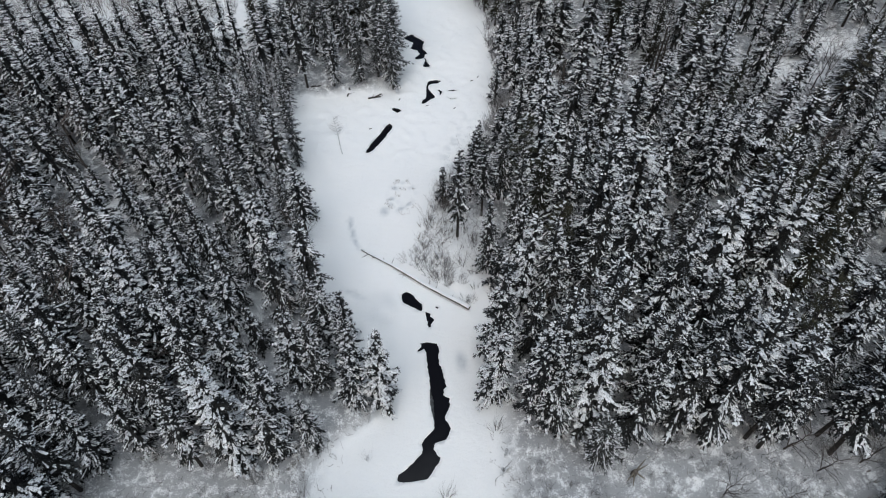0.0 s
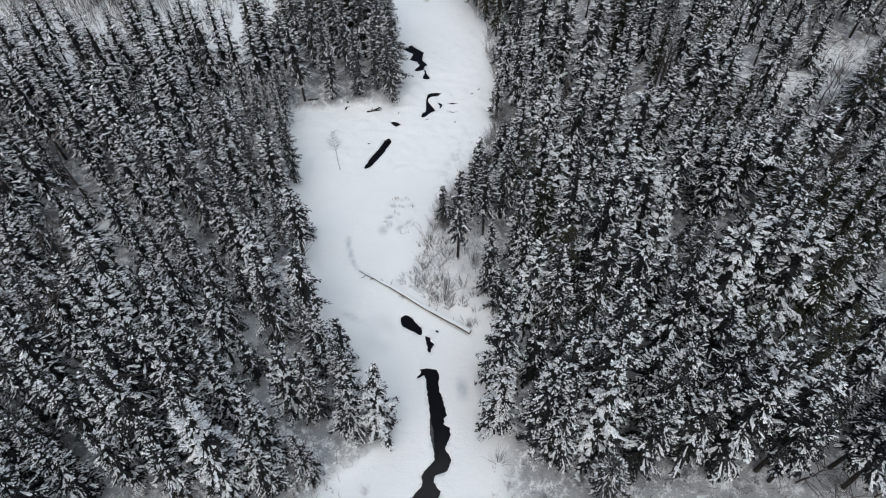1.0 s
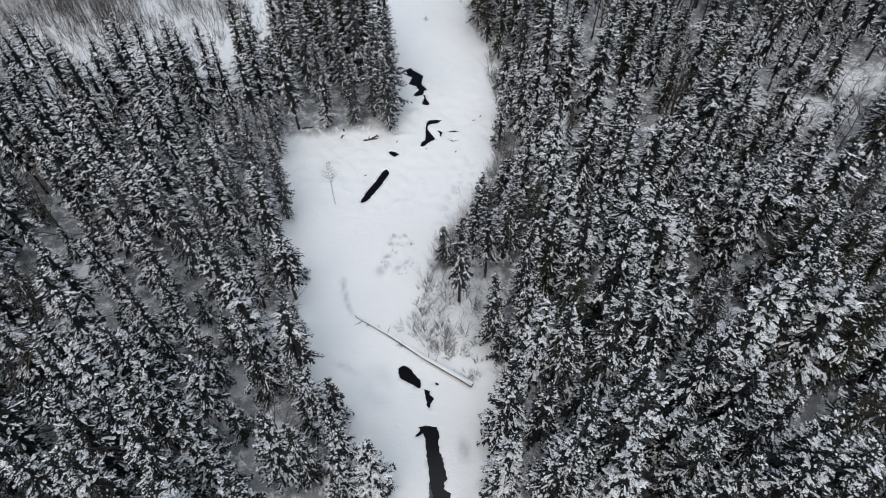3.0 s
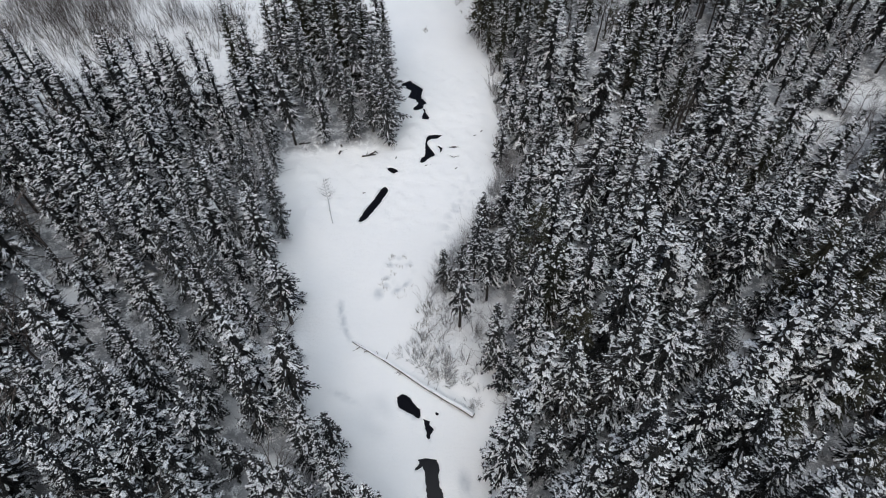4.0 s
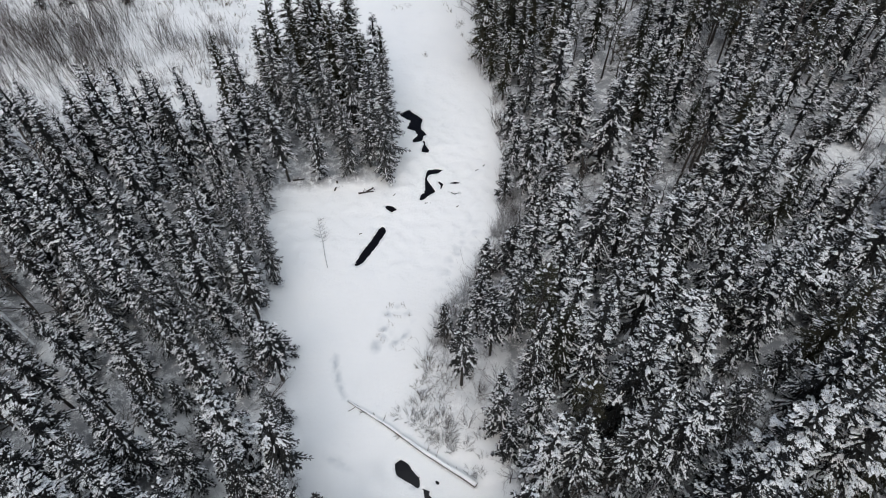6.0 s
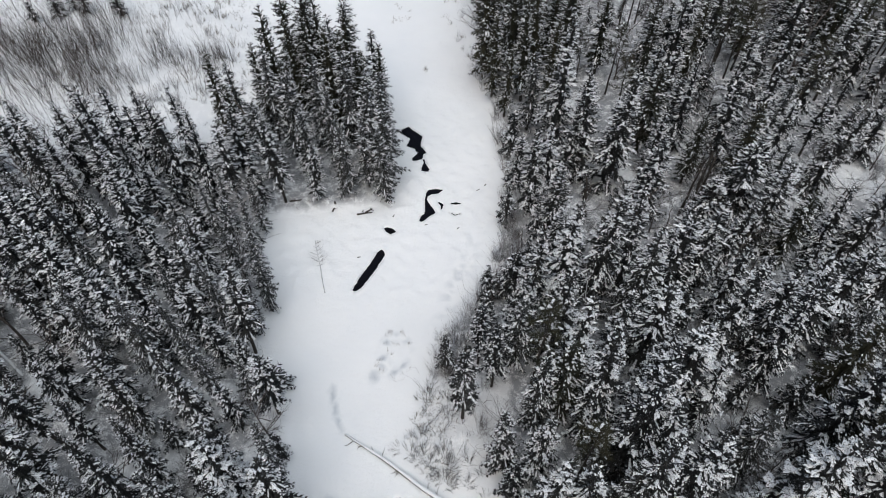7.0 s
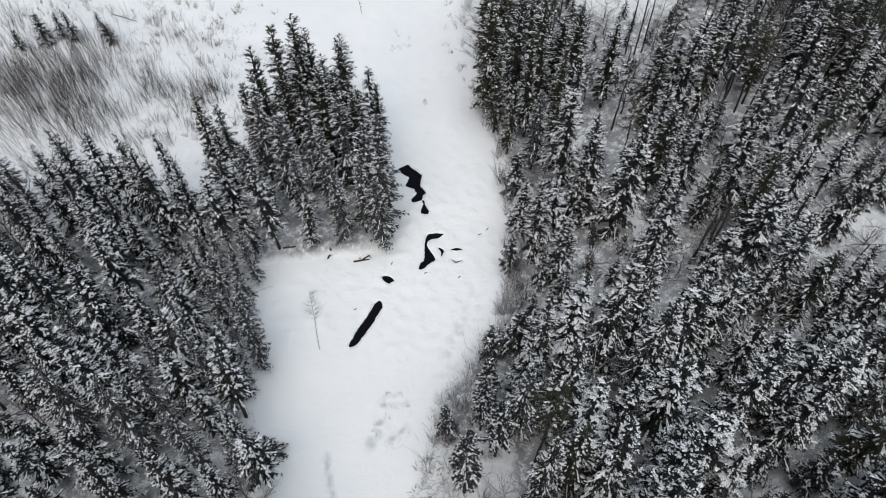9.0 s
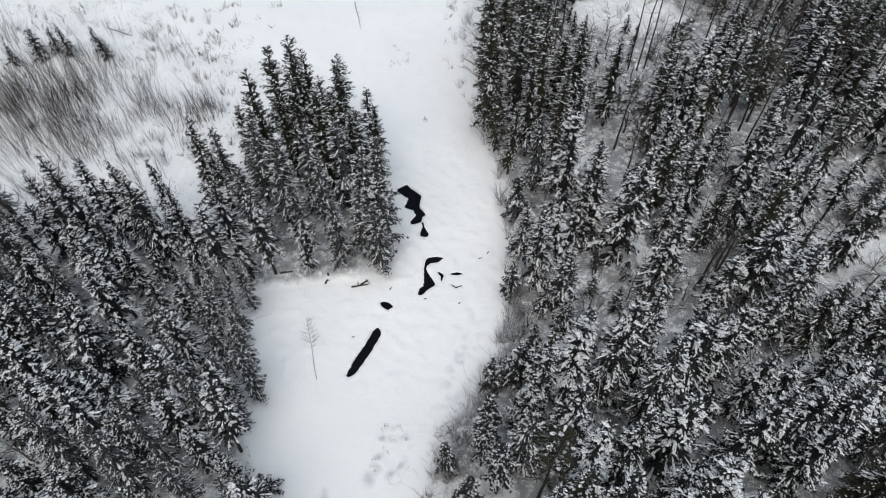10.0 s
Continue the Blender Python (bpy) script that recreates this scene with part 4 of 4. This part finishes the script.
# ---- fallen and dead wood ----
def fallen_log(a, b, r0, r1, seed, label, stubs=10, load=True, mat=None, reach=1.3, first=1, name="fallen_log"):
    """A trunk or branch lying from a to b, with its broken side branches and a strip of snow."""
    rng = random.Random(seed)
    a, b = Vector(a), Vector(b)
    root = tagged(new(name), label, name.replace("_", " "))
    root.location = a
    d = b - a
    along = d.normalized()
    side = along.cross(Vector((0, 0, 1))).normalized()
    n = 14
    path = [d * (i / n) + side * d.length * 0.004 * math.sin(i * 0.7 + seed) + Vector((0, 0, rng.uniform(-0.1, 0.1) * r0)) for i in range(n + 1)]
    wood = Pieces()
    wood.tube(path, [r0 + (r1 - r0) * i / n for i in range(n + 1)], 9)
    part("trunk", wood.mesh, mat or DEAD, root, smooth=True)
    for k in range(stubs):
        q = path[rng.randint(first, n - 1)]
        sgn = rng.choice((-1, 1))
        v = (side * sgn + along * rng.uniform(0.1, 0.9) + Vector((0, 0, rng.uniform(-0.05, 0.35)))).normalized()
        stub = Pieces()
        branching(stub, rng, q.copy(), v, rng.uniform(0.3, 1.0) * reach, min(0.03, r0 * 0.4), 1)
        tagged(part("branch", stub.mesh, mat or DEAD, root), kind="stuff")
    if load:
        cap = Pieces()
        top = [p + Vector((0, 0, (r0 + (r1 - r0) * i / n) * 0.6)) + side * rng.uniform(-0.15, 0.15) * r0 for i, p in enumerate(path)]
        cap.tube(top, [max(0.03, (r0 + (r1 - r0) * i / n) * rng.uniform(0.75, 1.0)) for i in range(n + 1)], 8)
        part("snow_cap", cap.mesh, CAP, root, "strip of white snow on the bark", smooth=True)
    return root


fallen_log((2.2, 29.9, 0.34), (-7.4, 36.5, 0.12), 0.20, 0.08, 1, "snow-capped dead trunk lying across the frozen river", 12, reach=0.6)
fallen_log((-18.4, 61.6, 0.75), (-12.9, 60.4, 0.70), 0.14, 0.08, 2, "weathered fallen trunk on the snowy bank", 8)
fallen_log((-10.5, 49.4, 0.08), (-12.1, 55.3, 0.16), 0.05, 0.03, 3, "frost-covered bare branch frozen onto the river snow", 36, False, FROST, 0.8, 7, "fallen_branch")
fallen_log((-16.4, 45.2, 0.7), (-15.5, 47.0, 1.2), 0.07, 0.05, 4, "dark broken branch leaning off the bank", 3, False, BARK, 0.6, name="fallen_branch")
fallen_log((-12.5, 107.5, 0.15), (-11.1, 101.0, 0.12), 0.04, 0.02, 5, "thin curved twig lying on open snow", 4, False, TWIG, 0.5, name="fallen_branch")
fallen_log((-44.6, 100.5, 0.5), (-40.6, 98.6, 0.5), 0.06, 0.03, 6, "bent bare sapling fallen in the meadow", 8, False, DEAD, 0.8, name="fallen_branch")
for i, (x, y, l, th) in enumerate(((-11.3, 59.3, 1.3, 0.5), (-10.6, 59.6, 1.0, 2.1), (-8.5, 58.7, 1.5, 0.15), (-7.7, 58.9, 0.8, 0.6), (-10.9, 59.0, 0.7, 1.3), (-15.0, 59.6, 1.2, 0.1))):
    fallen_log((x, y, land(x, y) + 0.08), (x + l * math.cos(th), y + l * math.sin(th), land(x, y) + 0.16), 0.09, 0.05, 10 + i, "dark rotten driftwood on the snowy shore", 2, False, BARK, 0.5, name="driftwood")
for i, (x, y, l, th) in enumerate(((3.2, 62.0, 0.35, 0.4), (4.0, 62.5, 0.3, 0.9), (-5.0, 58.4, 0.3, 1.1), (-8.0, 53.4, 0.28, 0.2), (-1.9, 57.4, 0.6, 0.15), (1.2, 56.8, 0.25, 0.7))):
    fallen_log((x, y, land(x, y) + 0.02), (x + l * math.cos(th), y + l * math.sin(th), land(x, y) + 0.05), 0.05, 0.03, 30 + i, "small dark chip of bark on the ice", 0, False, BARK, name="bark_chip")
# wind-thrown stems between the trees
for i, (a, b, r, capped) in enumerate((((-16.9, 65.6, 0.8), (-21.0, 67.6, 8.0), 0.13, False), ((20.5, 16.0, 0.9), (24.6, 17.2, 0.9), 0.08, False),
                                       ((27.6, 15.2, 0.9), (32.2, 16.6, 1.2), 0.09, False), ((21.0, 31.8, 0.9), (25.6, 36.0, 1.0), 0.14, True), ((16.6, 60.5, 0.9), (20.6, 62.8, 1.2), 0.1, True), ((-38.4, 45.0, 1.3), (-32.8, 40.8, 1.0), 0.2, True),
                                       ((29.4, 58.6, 1.0), (33.0, 60.4, 1.6), 0.08, True), ((22.6, 26.4, 0.9), (18.9, 29.6, 1.4), 0.13, False))):
    fallen_log(a, b, r, r * 0.5, 50 + i, "wind-thrown dead stem among standing trees", 8, capped)


def dead_trunk(x, y, height, r, seed, branches, label):
    rng = random.Random(seed)
    root = tagged(new("dead_trunk"), label, "dead tree", "standing dead trunks")
    root.location = (x, y, land(x, y) - 0.1)
    stem = Pieces()
    path = wobble_path((0, 0, -0.2), (rng.uniform(-0.4, 0.4), rng.uniform(-0.4, 0.4), height), 7, 0.2, rng)
    stem.tube(path, [r * (1 - 0.6 * i / 7) for i in range(8)], 7)
    part("trunk", stem.mesh, BARK, root, smooth=True)
    for k in range(branches):
        p = path[rng.randint(4, 7)]
        th = rng.uniform(0, 6.283)
        limb = Pieces()
        branching(limb, rng, p.copy(), Vector((math.cos(th), math.sin(th), rng.uniform(0.0, 0.8))).normalized(), rng.uniform(0.8, 1.9), 0.03, 1)
        tagged(part("branch", limb.mesh, BARK, root), kind="stuff")
    return root


dead_trunk(13.6, 59.6, 3.0, 0.19, 1, 0, "dark broken snag with its top snapped off")
for i, (x, y, h) in enumerate(((26.6, 36.4, 9), (28.4, 34.4, 8), (29.6, 38.2, 9))):
    dead_trunk(x, y, h, 0.12, 30 + i, 7, "standing dead tree with bare upper branches")
for i, (x, y, h) in enumerate(((22.4, 56.6, 8.5), (22.9, 57.2, 8.0), (22.0, 57.5, 7.0))):
    dead_trunk(x, y, h, 0.16, 40 + i, 9, "leaning dead tree with rimed arching branches")
dead_trunk(32.1, 53.0, 8.0, 0.12, 2, 9, "standing dead tree with bare upper branches")
for i, (x, y, h) in enumerate(((23.2, 90, 13), (24.2, 90.4, 13.5), (22.2, 90.2, 12), (28.1, 93.6, 12.5), (35.0, 88, 12), (37.5, 92, 13))):
    dead_trunk(x, y, h, 0.10, 10 + i, 5, "tall thin bare dead trunk in the clearing")


def broken_stump(x, y, seed):
    """A shattered stump: the butt and its split, pale shards."""
    rng = random.Random(seed)
    root = tagged(new("broken_stump"), "shattered stump with pale splintered wood in snow", "tree stump")
    root.location = (x, y, land(x, y))
    butt = Pieces()
    butt.tube([Vector((0, 0, -0.2)), Vector((0, 0, 0.35)), Vector((0.03, 0, 0.7))], [0.24, 0.19, 0.15], 9)
    part("butt", butt.mesh, DEAD, root, smooth=True)
    for k in range(5):
        th = (0.9, 4.0, 5.4, 0.6, 4.3)[k] + rng.uniform(-0.2, 0.2)
        d = Vector((math.cos(th), math.sin(th), rng.uniform(0.0, 0.35))).normalized()
        shard = Pieces()
        shard.tube([Vector((0, 0, 0.5)), Vector((0, 0, 0.5)) + d * 0.6, Vector((0, 0, 0.5)) + d * rng.uniform(0.8, 1.3)], [0.06, 0.05, 0.015], 4)
        part("shard", shard.mesh, STRAW, root)
    return root


broken_stump(13.2, 15.6, 1)

# ---- shrubs, weeds and undergrowth ----
SHRUBS = {
    "willow": [lambda s=s: shrub(s, 2.5, 14, 0.5, TWIG, "leafless brown willow shrub on the snowy bank") for s in (1, 2, 3)],
    "frosted": [lambda s=s: shrub(s, 2.2, 12, 0.55, RIMED, "frosted leafless shrub on the snowy bank", "frosted_shrub") for s in (4, 5)],
    "thicket": [lambda s=s: shrub(s, 3.2, 11, 0.20, TWIG, "brown leafless stems of a meadow thicket", "thicket_shrub", 1.9, 0.019) for s in (6, 7, 8)],
    "weed": [lambda s=s: shrub(s, 0.6, 7, 0.7, STRAW, "dry weed stalks poking through the snow", "weed_tuft", 0.3) for s in (9, 10, 11)],
    "stalks": [lambda s=s: shrub(s, 1.0, 14, 0.6, RIMED, "frosted grey weed stalks beside the fallen trunk", "dry_weed") for s in (12, 13)],
}
sown = {}
sower = random.Random(21)


def sow(kind, x, y, size=1.0):
    which = sower.randrange(len(SHRUBS[kind]))
    k = size * sower.uniform(0.75, 1.2)
    m = Matrix.LocRotScale((x, y, land(x, y)), Euler((sower.gauss(0, 0.08), sower.gauss(0, 0.08), sower.uniform(0, 6.283))), (k, k, k * sower.uniform(0.85, 1.15)))
    if (kind, which) in sown:
        return repeat(sown[kind, which], m)
    sown[kind, which] = SHRUBS[kind][which]()
    sown[kind, which].matrix_basis = m


def scatter(kind, count, x0, x1, y0, y1, size=1.0, where=None):
    done = tries = 0
    while done < count and tries < count * 30:
        tries += 1
        x, y = sower.uniform(x0, x1), sower.uniform(y0, y1)
        if where is None or where(x, y):
            sow(kind, x, y, size)
            done += 1


# the willow band along the bank, and round the point
scatter("willow", 30, -1, 7.5, 40, 60, 0.55, lambda x, y: 1.5 < bank(x, y) < 3.4)
scatter("frosted", 46, -1, 7.5, 40, 60, 0.65, lambda x, y: 1.1 < bank(x, y) < 2.6)
scatter("willow", 9, -2.5, 3.5, 36.5, 42, 0.6, lambda x, y: 0.8 < bank(x, y) < 4)
scatter("willow", 22, 3, 9, 60, 84, 0.7, lambda x, y: 0.1 < bank(x, y) < 1.8)
scatter("frosted", 30, 4, 9, 60, 82, 0.8, lambda x, y: 0.4 < bank(x, y) < 3)
scatter("stalks", 22, -3.6, 0.6, 32.8, 36.2, 1.0, lambda x, y: y > 33.0 - 0.69 * (x + 1.2) + 0.5 and y < 33.0 - 0.69 * (x + 1.2) + 2.6)
scatter("stalks", 9, 0.0, 3.0, 30.6, 33.2, 0.8, lambda x, y: bank(x, y) > 0.3)
scatter("weed", 22, -6.0, -2.8, 40.8, 45.6, 0.45)
scatter("weed", 14, -3.0, 1.0, 36, 40, 0.9, lambda x, y: bank(x, y) > 0.2)
# near clearings
for x, y, s in ((4.0, 19.0, 0.62), (0.2, 14.3, 0.6), (4.4, 16.2, 0.4)):
    sow("willow", x, y, s)
scatter("willow", 30, 3.6, 30, 12.6, 18.5, 0.30, lambda x, y: bank(x, y) > 0.6)
scatter("frosted", 60, 3.6, 32, 12.4, 17.5, 0.4, lambda x, y: bank(x, y) > 0.5)
scatter("weed", 45, 3.4, 32, 12.6, 18.5, 0.6, lambda x, y: bank(x, y) > 0.3)
scatter("willow", 12, -24, -8.4, 12.4, 16.4, 0.45)
scatter("weed", 14, -24, -7.6, 12.4, 17.0, 1.1)
scatter("frosted", 6, -9, -5, 17, 20, 0.35)
# the meadow
def thicket_band(x, y):
    """The belt of tall stems that crosses the meadow, thinning to its edges."""
    mid = 82 + 0.10 * (-46 - x)
    return 1.3 * noise.noise((x * 0.2, y * 0.2, 2.0)) + sower.uniform(0.1, 1.1) - abs(y - mid) * 0.065 - max(0.0, x + 42) * 0.06 > 0.0


scatter("thicket", 270, -68, -24, 69, 99, 0.95, thicket_band)
scatter("weed", 150, -58, -17, 75, 107, 1.25, lambda x, y: open_snow(x, y) and noise.noise((x * 0.1, y * 0.1, 5.0)) > -0.1 and x < -18 - 0.5 * (y - 76) * (y < 100))
scatter("frosted", 80, -58, -20, 74, 104, 0.55, lambda x, y: open_snow(x, y) and x < -20 - 0.4 * (y - 76))
scatter("willow", 12, -34, -20, 72, 80, 0.6, open_snow)
scatter("frosted", 18, 0.6, 5.0, 86, 108, 0.55)
scatter("weed", 24, 0.0, 6.0, 84, 108, 0.9)
scatter("weed", 12, -7, -4.6, 92, 99, 0.5)
scatter("weed", 3, -2.8, -2.2, 81.9, 82.5, 0.7)
scatter("frosted", 10, 18, 32, 92, 108, 0.6)
# the open patches inside the wood
for cx, cy, rx, ry in LOW:
    scatter("willow", 7, cx - rx, cx + rx, cy - ry, cy + ry, 0.6, lambda x, y: bank(x, y) > 0.5)
    scatter("frosted", 6, cx - rx, cx + rx, cy - ry, cy + ry, 0.7, lambda x, y: bank(x, y) > 0.5)


def undergrowth(count, mat, seed, x0=-70, x1=80, y0=10, y1=112, tall=1.1, where=None):
    """Twigs, seedlings and fallen sticks that cover the forest floor."""
    rng = random.Random(seed)
    out = Pieces()
    done = tries = 0
    while done < count and tries < 40 * count:
        tries += 1
        x, y = rng.uniform(x0, x1), rng.uniform(y0, y1)
        if not in_view(x, y) or (not where(x, y) if where else bank(x, y) < 1.5 or open_snow(x, y)):
            continue
        done += 1
        z = land(x, y)
        size = rng.choice((0.5, 0.8, 1.0, 1.3))
        for k in range(rng.randint(3, 6)):
            p = Vector((x + rng.gauss(0, 0.3) * size, y + rng.gauss(0, 0.3) * size, z - 0.05))
            d = Vector((rng.gauss(0, 0.5), rng.gauss(0, 0.5), 1.0)) * rng.uniform(0.25, 1.0) * tall * size
            bend = Vector((rng.gauss(0, 0.15), rng.gauss(0, 0.15), 0)) * tall
            out.tube([p, p + d * 0.5 + bend, p + d], [0.014, 0.010, 0.005], 3, False)
    return mesh_object("undergrowth", *out.mesh, mat)


tagged(undergrowth(2300, TWIG, 8, tall=1.5), "bare brown twigs and seedlings on the forest floor", "undergrowth", kind="stuff")
tagged(undergrowth(1500, RIMED, 9, tall=1.5), "frosted grey twigs on the forest floor", "undergrowth", kind="stuff")
tagged(undergrowth(260, TWIG, 14, 3.4, 34, 11.5, 19, 0.6, lambda x, y: bank(x, y) > 0.4 + noise.noise((x * 0.4, y * 0.4, 8.0))), "low bare brush on the near clearing's snow", "undergrowth", kind="stuff")
tagged(undergrowth(140, TWIG, 15, -26, -7.5, 11.5, 17.5, 0.8, lambda x, y: noise.noise((x * 0.4, y * 0.4, 8.0)) > -0.1), "thin bare brush beside the snowy stand", "undergrowth", kind="stuff")
tagged(undergrowth(900, TWIG, 16, -64, -16, 66, 108, 0.55, lambda x, y: open_snow(x, y) and noise.noise((x * 0.17, y * 0.17, 17.0)) > 0.0 - 0.012 * (-30 - x) and x < -14 - 0.45 * (y - 74)), "short dark weed stems across the meadow snow", "undergrowth", kind="stuff")
tagged(undergrowth(200, RIMED, 17, -2, 8, 36, 62, 1.2, lambda x, y: 0.9 < bank(x, y) < 3.6), "dense bare twigs along the river bank", "undergrowth", kind="stuff")
